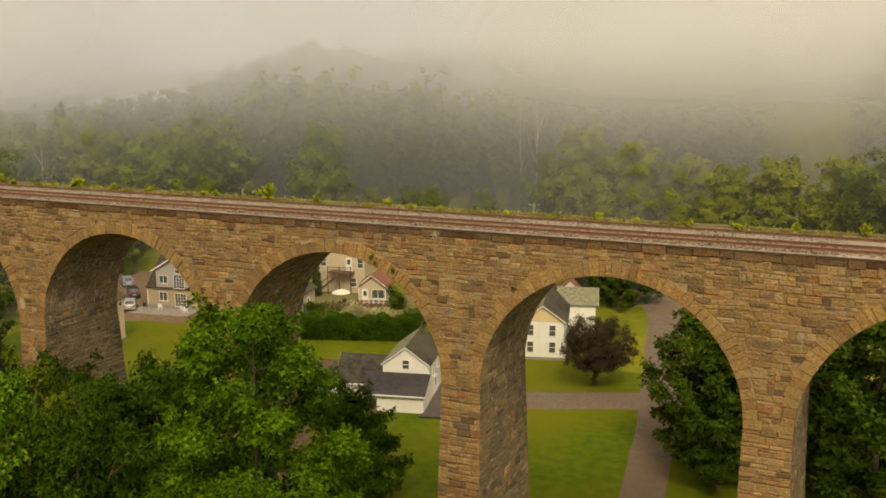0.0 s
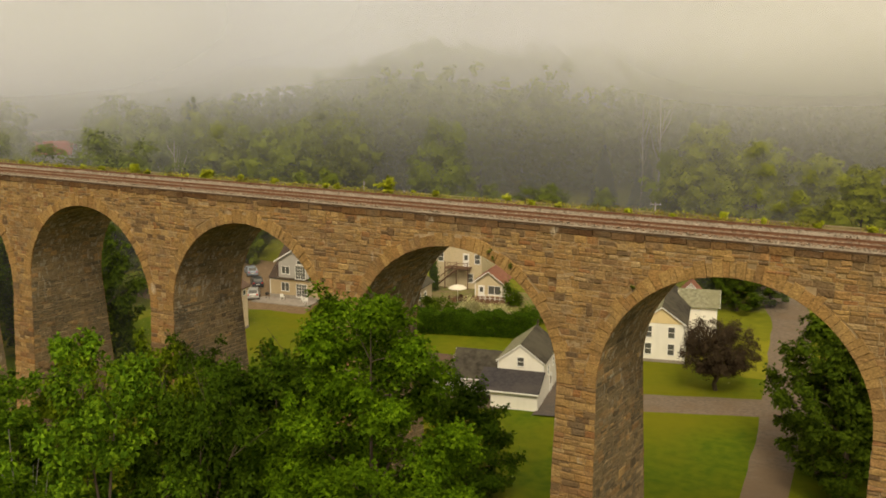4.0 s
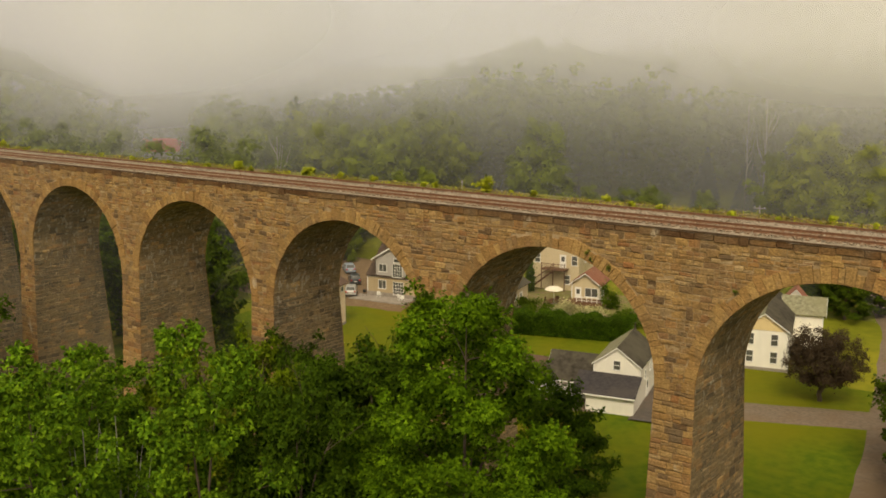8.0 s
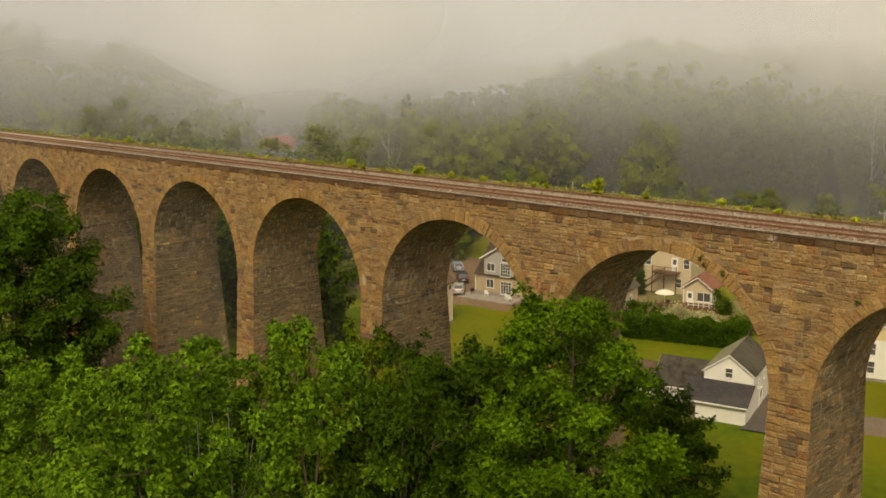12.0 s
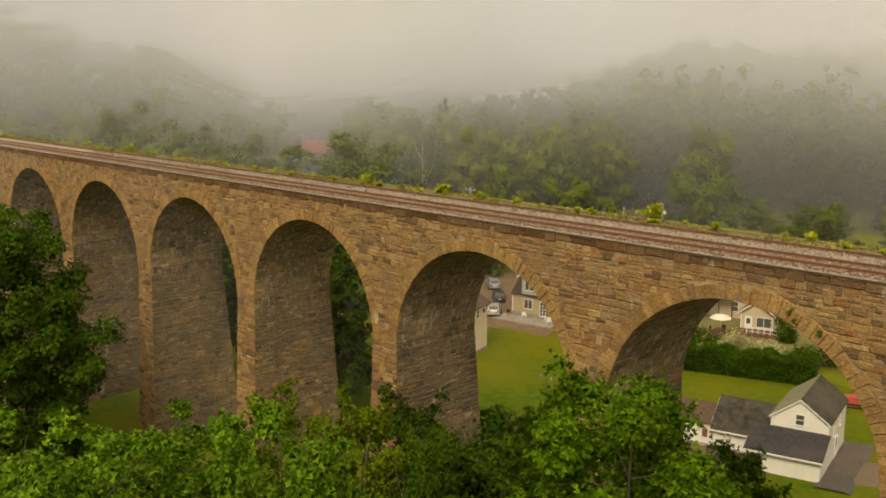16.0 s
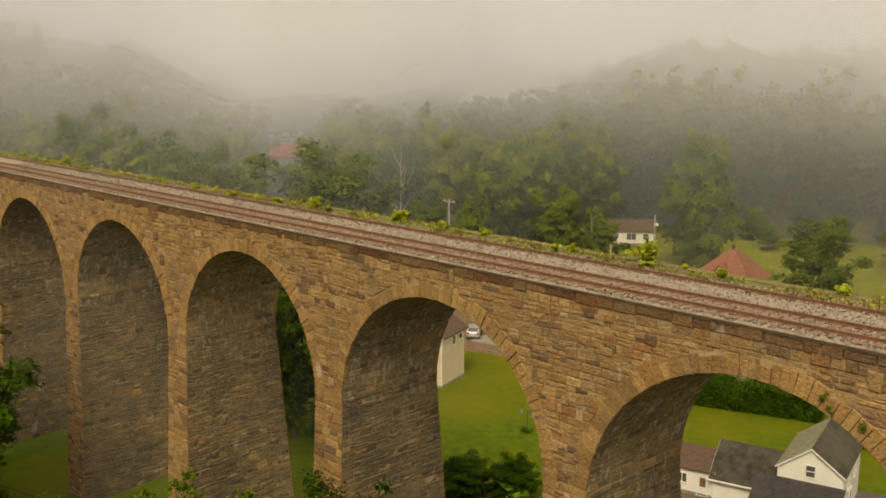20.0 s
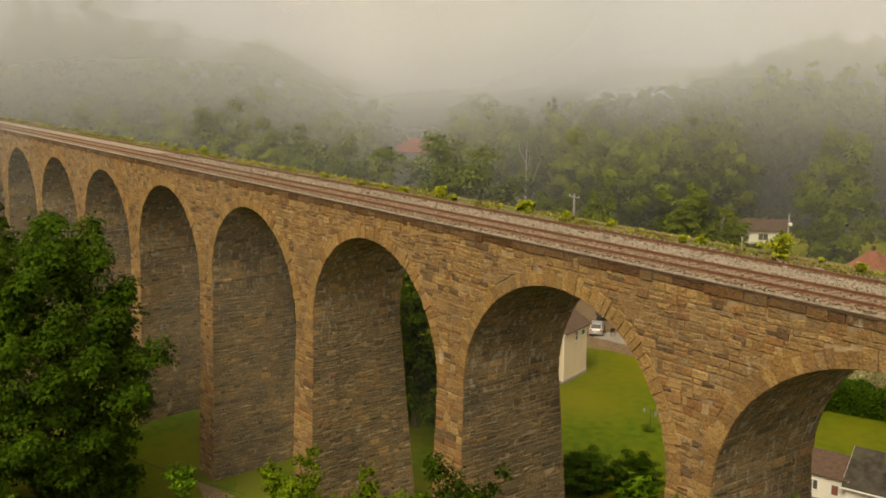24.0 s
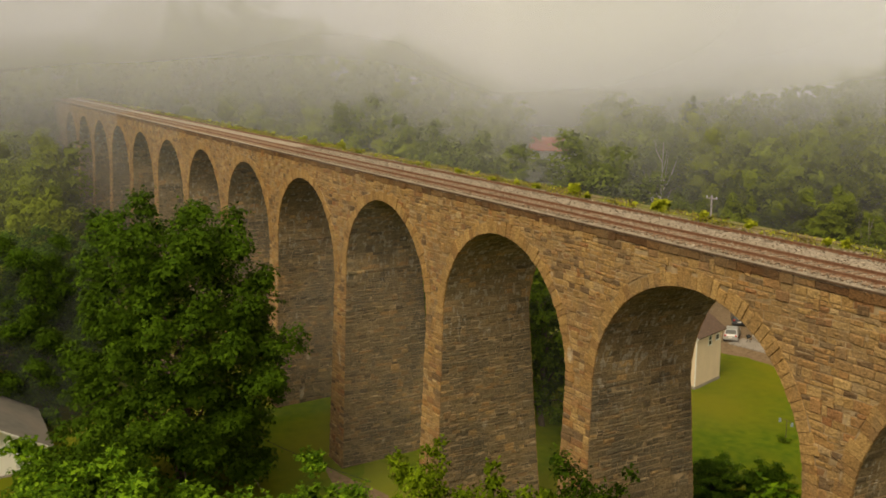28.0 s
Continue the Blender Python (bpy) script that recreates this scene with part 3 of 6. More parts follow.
def run(batch, fn, v0, v1, l, r, rng, lo=0.45, hi=1.35, depth=(0.0, 0.075)):
    """One course of stones between the edges l(v) and r(v)."""
    a, b = l((v0 + v1) / 2), r((v0 + v1) / 2)
    if b - a < 0.12:
        return
    u, first = a, True
    while u < b - 0.05:
        s = rng.uniform(lo, min(hi, max(lo + 0.2, 2.4 * (v1 - v0) + 0.25)))
        if b - u - s < 0.35:
            s = b - u
        last = u + s >= b - 0.05
        ub, ut = (l(v0), l(v1)) if first else (u, u)
        wb, wt_ = (r(v0), r(v1)) if last else (u + s, u + s)
        # now and then a course splits in two thin ones
        if v1 - v0 > 0.3 and rng.random() < 0.3 and not first and not last:
            m = v0 + (v1 - v0) * rng.uniform(0.35, 0.65)
            g = ub + (wb - ub) * rng.uniform(0.3, 0.7)
            batch.stone(fn, ub, wb, ub, wb, v0, m, rng.uniform(*depth), rng)
            if wb - ub > 0.8:
                batch.stone(fn, ub, g, ub, g, m, v1, rng.uniform(*depth), rng)
                batch.stone(fn, g, wb, g, wb, m, v1, rng.uniform(*depth), rng)
            else:
                batch.stone(fn, ub, wb, ub, wb, m, v1, rng.uniform(*depth), rng)
        elif rng.random() < 0.06 and not first and not last and s < 1.0:
            # a taller block that reaches into the next course
            top = v1 + rng.uniform(0.12, 0.3)
            batch.stone(fn, ub, wb, ub, wb, v0, top, depth[1] + rng.uniform(0.015, 0.04), rng)
        elif wb - ub > 0.06 and wt_ - ut > 0.06:
            batch.stone(fn, ub, wb, ut, wt_, v0, v1, rng.uniform(*depth), rng)
        u, first = u + s, False


COURSES = courses(ZC, TOP - 0.5, random.Random(77), 0.2, 0.5)


def sag(u, v, amount=0.11):
    """How far a course strays from the level at one place."""
    return amount * (noise.noise(Vector((u * 0.21, v * 0.35, 4.0))) + 0.5 * noise.noise(Vector((u * 0.7, v * 0.8, 8.0))))


def seam(k, ci):
    """Where the bays k and k + 1 meet in one course."""
    v0, v1 = COURSES[ci]
    room = P / 2 - arch_edge((v0 + v1) / 2, RING + 0.04)
    return -k * P - P / 2 + random.Random(977 * k + ci).uniform(-1, 1) * min(0.9, 0.4 * room)


viaduct = empty("viaduct", pose(0, 0, 0), "long brown sandstone railway viaduct with tall round arches", "viaduct")


def arch_edge(z, extra):
    """Half width of the opening (with the ring's depth added) at height z."""
    a, b = HALF + extra, RISE + extra
    q = 1 - ((z - ZC) / b) ** 2
    return a * math.sqrt(q) if q > 0 else 0.0


def build_arch(k):
    c = -k * P
    rng = random.Random(100 + k)
    verts, faces = [], []
    n = 28
    tz = TOP - 0.5
    # barrel and both spandrel walls of the bay
    for i in range(n + 1):
        th = math.pi * i / n
        x, z = c + HALF * math.cos(th), ZC + RISE * math.sin(th)
        xt = c + P / 2 * max(-1, min(1, math.cos(th) * 1.25))
        for p in ((x, 0, z), (xt, 0, tz), (x, W, z), (xt, W, tz)):
            verts.append(shear(p))
    for i in range(n):
        a, b = 4 * i, 4 * i + 4
        faces += [(a, a + 1, b + 1, b), (a + 2, b + 2, b + 3, a + 3), (a, b, b + 2, a + 2), (a + 1, a + 3, b + 3, b + 1)]
    for s, at0 in ((1, 0), (-1, 4 * n)):
        e = len(verts)
        verts += [shear((c + s * P / 2, y, ZC)) for y in (0, W)]
        faces += [(at0, e, at0 + 1), (at0 + 2, at0 + 3, e + 1)]
    arch = child("arch", mesh_from("arch", verts, faces, MORTAR), viaduct)
    # stones of the barrel
    bt = Batch()
    fn = lambda u, v, d: (c + (HALF - d) * math.cos(v / HALF), u, ZC + (RISE - d) * math.sin(v / HALF))
    for v0, v1 in courses(0.02, math.pi * HALF - 0.02, rng, 0.3, 0.5):
        run(bt, fn, v0, v1, lambda v: 0.0, lambda v: W, rng, 0.6, 1.5, (0.01, 0.05))
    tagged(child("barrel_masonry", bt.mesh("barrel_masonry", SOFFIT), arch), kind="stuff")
    # ring of wedge stones
    m = 51
    ring = Batch()
    cuts = [0.0]
    for i in range(m):
        cuts.append(cuts[-1] + rng.uniform(0.7, 1.4))
    for side in (0, 1):
        for i in range(m):
            t0, t1 = math.pi * (cuts[i] / cuts[-1]), math.pi * (cuts[i + 1] / cuts[-1])
            deep = RING + rng.uniform(-0.1, 0.32)
            y0 = -0.05 - rng.uniform(0, 0.07)
            one = Batch()
            g = 0.0012
            if side:
                f2 = lambda u, v, d: (c + (HALF + v) * math.cos(u), W + d, ZC + (RISE + v) * math.sin(u))
            else:
                f2 = lambda u, v, d: (c + (HALF + v) * math.cos(u), -d, ZC + (RISE + v) * math.sin(u))
            tgt = one if (side == 0 and -1 <= k <= 7) else ring
            kk = len(tgt.v)
            ins = 0.02
            for u, v in ((t0 + g, -0.02), (t1 - g, -0.02), (t1 - g, deep), (t0 + g, deep)):
                tgt.v.append(shear(f2(u, v, -0.05)))
            for u, v in ((t0 + g, -0.02), (t1 - g, -0.02), (t1 - g, deep), (t0 + g, deep)):
                tgt.v.append(shear(f2(u, v, -y0 - 0.03)))
            for u, v in ((t0 + 0.0025, 0.01), (t1 - 0.0025, 0.01), (t1 - 0.0025, deep - 0.02), (t0 + 0.0025, deep - 0.02)):
                tgt.v.append(shear(f2(u, v, -y0 + rng.uniform(-0.01, 0.015))))
            for q in range(4):
                w = (q + 1) % 4
                tgt.f += [(kk + q, kk + w, kk + 4 + w, kk + 4 + q), (kk + 4 + q, kk + 4 + w, kk + 8 + w, kk + 8 + q)]
            tgt.f.append((kk + 8, kk + 9, kk + 10, kk + 11))
            if tgt is one:
                child("voussoir", one.mesh("voussoir", VOUSS), arch)
    tagged(child("ring_masonry", ring.mesh("ring_masonry", VOUSS), arch), kind="stuff")
    # stones of the spandrel walls
    sp = Batch()
    near = k in (1, 2)
    made = 0
    for side in (0, 1):
        fn2 = (lambda u, v, d: (u, W + d, v)) if side else (lambda u, v, d: (u, -d, v + sag(u, v) * min(1.0, (TOP - 0.5 - v) / 0.6)))
        for ci, (v0, v1) in enumerate(COURSES):
            sa, sb = seam(k, ci), seam(k - 1, ci)
            ext = lambda v: arch_edge(v, RING + 0.04)
            mid = ext((v0 + v1) / 2)
            if mid > 0.3:
                spans = [(lambda v: sa, lambda v: c - ext(v)), (lambda v: c + ext(v), lambda v: sb)]
            else:
                spans = [(lambda v: sa, lambda v: sb)]
            for l, r in spans:
                if near and side == 0 and made < 150:
                    tmp = Batch()
                    run(tmp, fn2, v0, v1, l, r, rng, 0.28, 1.15)
                    for s in range(len(tmp.v) // 12):
                        one = Batch()
                        one.v = tmp.v[12 * s:12 * s + 12]
                        one.f = [tuple(i - 0 for i in f) for f in tmp.f[:9]]
                        child("stone", one.mesh("stone", STONE), arch)
                        made += 1
                else:
                    run(sp, fn2, v0, v1, l, r, rng, 0.28, 1.15)
    tagged(child("spandrel_masonry", sp.mesh("spandrel_masonry", STONE), arch), kind="stuff")


def build_pier(k):
    """The pier between the arches k and k + 1."""
    c = -k * P - P / 2
    rng = random.Random(300 + k)
    z0 = -1.5
    v = []
    for z in (z0, ZC):
        w, a, b = pier_w(z), pier_front(z), pier_back(z)
        v += [(c - w, a, z), (c + w, a, z), (c + w, b, z), (c - w, b, z)]
    pier = child("pier", mesh_from("pier", [shear(p) for p in v], [(0, 1, 5, 4), (1, 2, 6, 5), (2, 3, 7, 6), (3, 0, 4, 7), (4, 5, 6, 7)], MORTAR), viaduct)
    front, flank = Batch(), Batch()
    for v0, v1 in courses(z0, ZC, rng, 0.24, 0.5):
        run(front, lambda u, z, d: (u, pier_front(z) - d, z), v0, v1, lambda z: c - pier_w(z) - 0.04, lambda z: c + pier_w(z) + 0.04, rng, 0.5, 1.5, (0.03, 0.10))
        run(front, lambda u, z, d: (u, pier_back(z) + d, z), v0, v1, lambda z: c - pier_w(z) - 0.04, lambda z: c + pier_w(z) + 0.04, rng, 0.6, 1.5, (0.03, 0.08))
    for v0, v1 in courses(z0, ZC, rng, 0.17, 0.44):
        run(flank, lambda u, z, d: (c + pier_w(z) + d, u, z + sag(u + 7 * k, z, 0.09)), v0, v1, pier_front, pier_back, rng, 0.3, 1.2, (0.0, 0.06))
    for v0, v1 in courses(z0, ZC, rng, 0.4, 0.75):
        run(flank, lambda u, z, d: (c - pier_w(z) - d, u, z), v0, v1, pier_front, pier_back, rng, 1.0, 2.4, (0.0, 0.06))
    # a course that stands out at the springing
    for s in (1, -1):
        run(flank, lambda u, z, d: (c + s * (pier_w(ZC) + d), u, z), ZC + 0.02, ZC + 0.3, lambda z: 0.1, lambda z: W, rng, 0.7, 1.4, (0.05, 0.09))
    tagged(child("face_masonry", front.mesh("face_masonry", STONE), pier), kind="stuff")
    tagged(child("flank_masonry", flank.mesh("flank_masonry", STONE_SHADED), pier), kind="stuff")


for k in ARCHES:
    build_arch(k)
for k in range(-4, 14):
    build_pier(k)

X0, X1 = -13.5 * P - 14, 3.5 * P + 14


def coping():
    rng = random.Random(5)
    shapes = []
    for i in range(8):
        bm = boxes((0, 1, -0.075 - 0.02 * (i % 3), 0.6, -0.52, -0.06 + 0.02 * (i % 2)))
        bmesh.ops.bevel(bm, geom=bm.edges[:], offset=0.035, segments=1, affect="EDGES")
        for v in bm.verts:
            v.co += Vector((0, rng.uniform(-0.015, 0.015), rng.uniform(-0.012, 0.012)))
        me = bpy.data.meshes.new("coping_stone")
        bm.to_mesh(me)
        bm.free()
        me.materials.append(COPING)
        shapes.append(me)
    x, made = 40.0, 0
    while made < 290 and x > X0:
        l = rng.uniform(0.55, 1.8)
        ob = child("coping_stone", rng.choice(shapes), viaduct)
        ob.matrix_basis = Matrix.Translation((x - l, 0, TOP + SLOPE * (x - l / 2))) @ Matrix.Diagonal((l - 0.025, 1, rng.uniform(0.86, 1.12), 1))
        x -= l
        made += 1
    # far parapet edge
    verts, faces = [], []
    for s in (X0, X1):
        for y, z in ((W - 0.4, -0.5), (W - 0.4, 0.05), (W + 0.18, 0.05), (W + 0.18, -0.5)):
            verts.append(shear((s, y, TOP + z)))
    faces = [(0, 1, 5, 4), (1, 2, 6, 5), (2, 3, 7, 6), (3, 0, 4, 7), (0, 3, 2, 1), (4, 5, 6, 7)]
    child("far_coping", mesh_from("far_coping", verts, faces, EARTH), viaduct)
    verts = []
    for s in (X0, X1):
        for y, z in ((0.02, -0.6), (0.02, -0.12), (W - 0.3, -0.12), (W - 0.3, -0.6)):
            verts.append(shear((s, y, TOP + z)))
    edge = []
    for s in (X0, X1):
        for y, z in ((-0.13, -0.09), (-0.13, 0.0), (0.0, 0.0), (0.0, -0.09)):
            edge.append(shear((s, y, TOP + z)))
    child("edge_board", mesh_from("edge_board", edge, faces, EDGE), viaduct, "dark weathered board along the deck edge")
    child("deck", mesh_from("deck", verts, faces, MORTAR), viaduct)


coping()


def abutments():
    for s, x in ((-1, -13.5 * P), (1, 3.5 * P)):
        a, b = sorted((x, x + s * 14))
        rng = random.Random(7)
        ab = child("abutment", mesh_from("abutment", [shear(p) for p in [(a, 0, -1), (b, 0, -1), (b, W, -1), (a, W, -1), (a, 0, TOP - .5), (b, 0, TOP - .5), (b, W, TOP - .5), (a, W, TOP - .5)]],
                   [(0, 1, 5, 4), (1, 2, 6, 5), (2, 3, 7, 6), (3, 0, 4, 7), (4, 5, 6, 7)], MORTAR), viaduct)
        bt = Batch()
        for v0, v1 in courses(0, TOP - 0.5, rng):
            run(bt, lambda u, v, d: (u, -d, v), v0, v1, lambda v: a, lambda v: b, rng, 0.6, 1.6)
        tagged(child("abutment_masonry", bt.mesh("abutment_masonry", STONE), ab), kind="stuff")


abutments()


# ---- railway on the deck ----
def ballast_bed():
    prof = [(-0.10, -0.12), (0.05, 0.02), (0.35, 0.085), (0.5, 0.095), (0.98, 0.095), (1.95, 0.095), (2.43, 0.095), (2.6, 0.095), (3.2, 0.12), (4.3, 0.12), (4.7, 0.07), (5.1, 0.03), (5.3, 0.02), (6.5, -0.03), (7.3, -0.02)]
    verts, faces = [], []
    n = len(prof)
    steps = 420
    for i in range(steps + 1):
        x = X0 + (X1 - X0) * i / steps
        for j, (y, z) in enumerate(prof):
            verts.append(shear((x, y + 0.05 * noise.noise(Vector((x, j, 0))), TOP + z + 0.035 * noise.noise(Vector((x * 0.9, y * 2, 3))))))
    for i in range(steps):
        for j in range(n - 1):
            faces.append((i * n + j, i * n + j + 1, (i + 1) * n + j + 1, (i + 1) * n + j))
    ob = new("ballast", mesh_from("ballast", verts, [f[::-1] for f in faces], BALLAST))
    ob.data.materials.append(BALLAST_RUST)
    ob.data.materials.append(EARTH)
    for i, pl in enumerate(ob.data.polygons):
        if i % (n - 1) in (3, 5, 10):
            pl.material_index = 1
        elif i % (n - 1) >= 12:
            pl.material_index = 2
    tagged(ob, "grey-brown crushed stone ballast bed along the deck", "ballast", kind="stuff")
    rng = np.random.default_rng(4)
    n = 60000
    x = rng.uniform(-100, 12, n)
    y = rng.uniform(-0.02, 6.2, n)
    s = rng.uniform(0.035, 0.075, n)
    z = TOP + 0.10 + SLOPE * x + rng.uniform(-0.02, 0.03, n) - 0.09 * np.clip(y - 4.4, 0, 1)
    c = np.stack([x, y, z], -1)
    a = rng.normal(size=(n, 3))
    a[:, 2] = abs(a[:, 2]) + 0.6
    v = leaf_quads(c, a, s, rng, fold=0.5)
    st = new("ballast_chips", quads("ballast_chips", v, CHIPS))
    tagged(st, "loose pale and dark ballast chips between the rails", "gravel", kind="stuff")


def leaf_quads(c, nrm, s, rng, fold=0.25, aspect=0.75):
    nrm = nrm / np.linalg.norm(nrm, axis=1, keepdims=True)
    r = rng.normal(size=c.shape)
    t = np.cross(nrm, r)
    t /= np.linalg.norm(t, axis=1, keepdims=True) + 1e-9
    b = np.cross(nrm, t)
    s = np.asarray(s)[:, None]
    up = nrm * s * fold
    return np.stack([c + t * s, c + b * s * aspect + up, c - t * s, c - b * s * aspect + up], 1)


def leaf_tris(c, nrm, s, rng, aspect=0.8):
    nrm = nrm / np.linalg.norm(nrm, axis=1, keepdims=True)
    t = np.cross(nrm, rng.normal(size=c.shape))
    t /= np.linalg.norm(t, axis=1, keepdims=True) + 1e-9
    b = np.cross(nrm, t)
    s = np.asarray(s)[:, None]
    return np.stack([c + t * s * 1.3, c - t * s * 0.7 + b * s * aspect, c - t * s * 0.7 - b * s * aspect], 1)


CHIPS = mat_stone("ballast_chips", [(0.0, (0.15, 0.12, 0.085)), (0.5, (0.32, 0.27, 0.205)), (1.0, (0.48, 0.41, 0.32))], (0.30, 0.23, 0.155), 0.25)
ballast_bed()

track = empty("railway_track", pose(0, 0, 0), "single railway track with rusty rails on timber ties", "railway track")


def rail_mesh():
    prof = [(-0.07, 0), (0.07, 0), (0.07, 0.02), (0.012, 0.045), (0.012, 0.12), (0.037, 0.13), (0.037, 0.17), (-0.037, 0.17), (-0.037, 0.13), (-0.012, 0.12), (-0.012, 0.045), (-0.07, 0.02)]
    n = len(prof)
    verts = [(s, y, z + SLOPE * s) for s in (X0, X1) for y, z in prof]
    faces = [(i, (i + 1) % n, n + (i + 1) % n, n + i) for i in range(n)]
    return mesh_from("rail", verts, faces, RUST)


def build_track():
    rm = rail_mesh()
    for y in (0.76, 2.195):
        ob = child("rail", rm, track)
        ob.location = (0, y, TOP + 0.11)
    far = new("old_rail", rm)
    far.location = (0, 4.9, TOP + 0.06)
    tagged(far, "lone rusty rail lying on the ballast", "rail")
    bm = boxes((-0.12, 0.12, 0.22, 2.75, -0.08, 0.135))
    bmesh.ops.bevel(bm, geom=bm.edges[:], offset=0.012, segments=1, affect="EDGES")
    first = part("tie", bm, TIMBER, track)
    rng = random.Random(8)
    tm = first.data
    first.matrix_basis = pose(14, 0, TOP + SLOPE * 14)
    x = 13.45
    while x > -130:
        t = child("tie", tm, track)
        t.matrix_basis = pose(x, rng.uniform(-0.05, 0.05), TOP + SLOPE * x + rng.uniform(-0.01, 0.01), 0, 0, rng.uniform(-1.5, 1.5))
        x -= 0.55
    far_ties = Batch()
    while x > X0:
        k = len(far_ties.v)
        bmv = [(x - .11, .22, -.08), (x + .11, .22, -.08), (x + .11, 2.75, -.08), (x - .11, 2.75, -.08), (x - .11, .22, .1), (x + .11, .22, .1), (x + .11, 2.75, .1), (x - .11, 2.75, .1)]
        far_ties.v += [shear((a, b, TOP + cc)) for a, b, cc in bmv]
        far_ties.f += [(k + 4, k + 5, k + 6, k + 7), (k, k + 1, k + 5, k + 4), (k + 1, k + 2, k + 6, k + 5), (k + 3, k, k + 4, k + 7)]
        x -= 0.55
    tagged(child("far_ties", far_ties.mesh("far_ties", TIMBER), track), kind="stuff")


build_track()


# ---- trees ----
def clump_ball(level):
    """The triangles of a unit ball: an array (n, 3, 3)."""
    bm = bmesh.new()
    bmesh.ops.create_icosphere(bm, subdivisions=level, radius=1.0)
    v = np.array([[u.co[:] for u in f.verts] for f in bm.faces])
    bm.free()
    return v


CLUMP = [clump_ball(1), clump_ball(2)]


def crown_leaves(rng, H, R, base, nbough, nleaf, size, clumps=11, clump=(0.10, 0.17), spray=0.12, narrow=0.5, whole=0.25, loose=0.5, core=0):
    """Leaves in clumps that sit on boughs, in an uneven crown between the heights base and H."""
    # boughs spread over a profile that is widest at a third of the height and narrows to the top
    i = np.arange(nbough) + 0.5
    hh = np.linspace(0.02, 0.94, 60)
    prof = np.where(hh < 0.4, 0.82 + 0.18 * hh / 0.4, np.clip((1.02 - hh) / 0.62, 0, 1) ** (0.18 + 0.62 * narrow))
    cum = np.cumsum(prof)
    h = np.interp(i / nbough * cum[-1], cum, hh)
    an = i * 2.39996 + rng.uniform(0, 6.28)
    br = R * rng.uniform(0.26, 0.42, nbough) * (18 / max(nbough, 12)) ** 0.42
    rad = np.interp(h, hh, prof) * R * (1 + 0.12 * np.sin(2 * an + rng.uniform(0, 6)) + 0.09 * rng.normal(size=nbough))
    q = np.where(rng.random(nbough) < 0.33, rng.uniform(0.2, 0.62, nbough), rng.uniform(0.72, 1.0, nbough))
    rad = np.clip(rad - br * 0.55, 0.12 * R, None) * q
    d = np.stack([np.cos(an), np.sin(an), 1.6 * (h - 0.35)], -1) + rng.normal(size=(nbough, 3)) * 0.14
    d /= np.linalg.norm(d, axis=1, keepdims=True)
    c = np.stack([np.cos(an) * rad, np.sin(an) * rad, base + h * (H - base) - br * 0.4], -1)
    # clumps along each bough, thinner towards its rising tip
    k = np.repeat(np.arange(nbough), clumps)
    m = len(k)
    tip = d * np.array([1, 1, 0.7]) + np.array([0, 0, 0.55]) + rng.normal(size=d.shape) * 0.15
    tip /= np.linalg.norm(tip, axis=1, keepdims=True)
    s = rng.random(m)
    side = rng.normal(size=(m, 3)) * np.array([1, 1, 0.75])
    side /= np.linalg.norm(side, axis=1, keepdims=True)
    e = c[k] + tip[k] * (br[k] * (-0.7 + 2.1 * s))[:, None] + side * (br[k] * (0.85 - 0.6 * s) * rng.uniform(0.5, 1.1, m))[:, None]
    u = side * 0.6 + d[k] * 0.6 + np.array([0, 0, 0.3])
    u /= np.linalg.norm(u, axis=1, keepdims=True)
    cr = R * rng.uniform(*clump, m) * (1.2 - 0.5 * s)
    e[:, 2] = np.clip(e[:, 2], base * 0.8, H - cr * 0.5)
    # leaves: domes of foliage that droop at the rim
    per = rng.multinomial(nleaf, cr ** 2 / (cr ** 2).sum())
    j = np.repeat(np.arange(m), per)
    n = len(j)
    v = rng.normal(size=(n, 3)) + u[j] * 0.5
    v[:, 2] = np.where(v[:, 2] < -0.35, -v[:, 2], v[:, 2])
    v /= np.linalg.norm(v, axis=1, keepdims=True)
    rr = cr[j] * (0.5 + 0.6 * rng.random(n) ** 0.7 + 0.45 * rng.random(n) ** 5)
    p = e[j] + v * rr[:, None] * np.array([1.15, 1.15, 0.7])
    p[:, 2] -= 0.35 * rr * (v[:, 0] ** 2 + v[:, 1] ** 2)
    if spray:
        # leafy shoots that reach out of the clumps
        s = rng.random(n) < spray
        w = rng.integers(0, 5, n)
        g = w * 2.4 + j * 1.7
        out = np.stack([np.cos(g), np.sin(g), 0.7 + 0.6 * np.sin(w * 5.1 + j)], -1)
        out /= np.linalg.norm(out, axis=1, keepdims=True)
        t = rng.random(n)
        sp = e[j] + out * (cr[j] * (0.7 + 1.0 * t))[:, None] + rng.normal(size=(n, 3)) * (cr[j] * 0.14 * (1.1 - t))[:, None]
        p = np.where(s[:, None], sp, p)
    nrm = v * 0.8 + rng.normal(size=(n, 3)) * 0.34 + np.array([0, 0, 0.5])
    axis = p - np.array([0, 0, base + 0.42 * (H - base)])
    axis /= np.array([R, R, 0.55 * (H - base)])
    axis /= np.linalg.norm(axis, axis=1, keepdims=True) + 1e-9
    unit = nrm / np.linalg.norm(nrm, axis=1, keepdims=True)
    rounding = v * (1 - whole) + axis * whole + unit * loose
    tris = leaf_tris(p, nrm, size * rng.uniform(0.65, 1.3, n), rng)
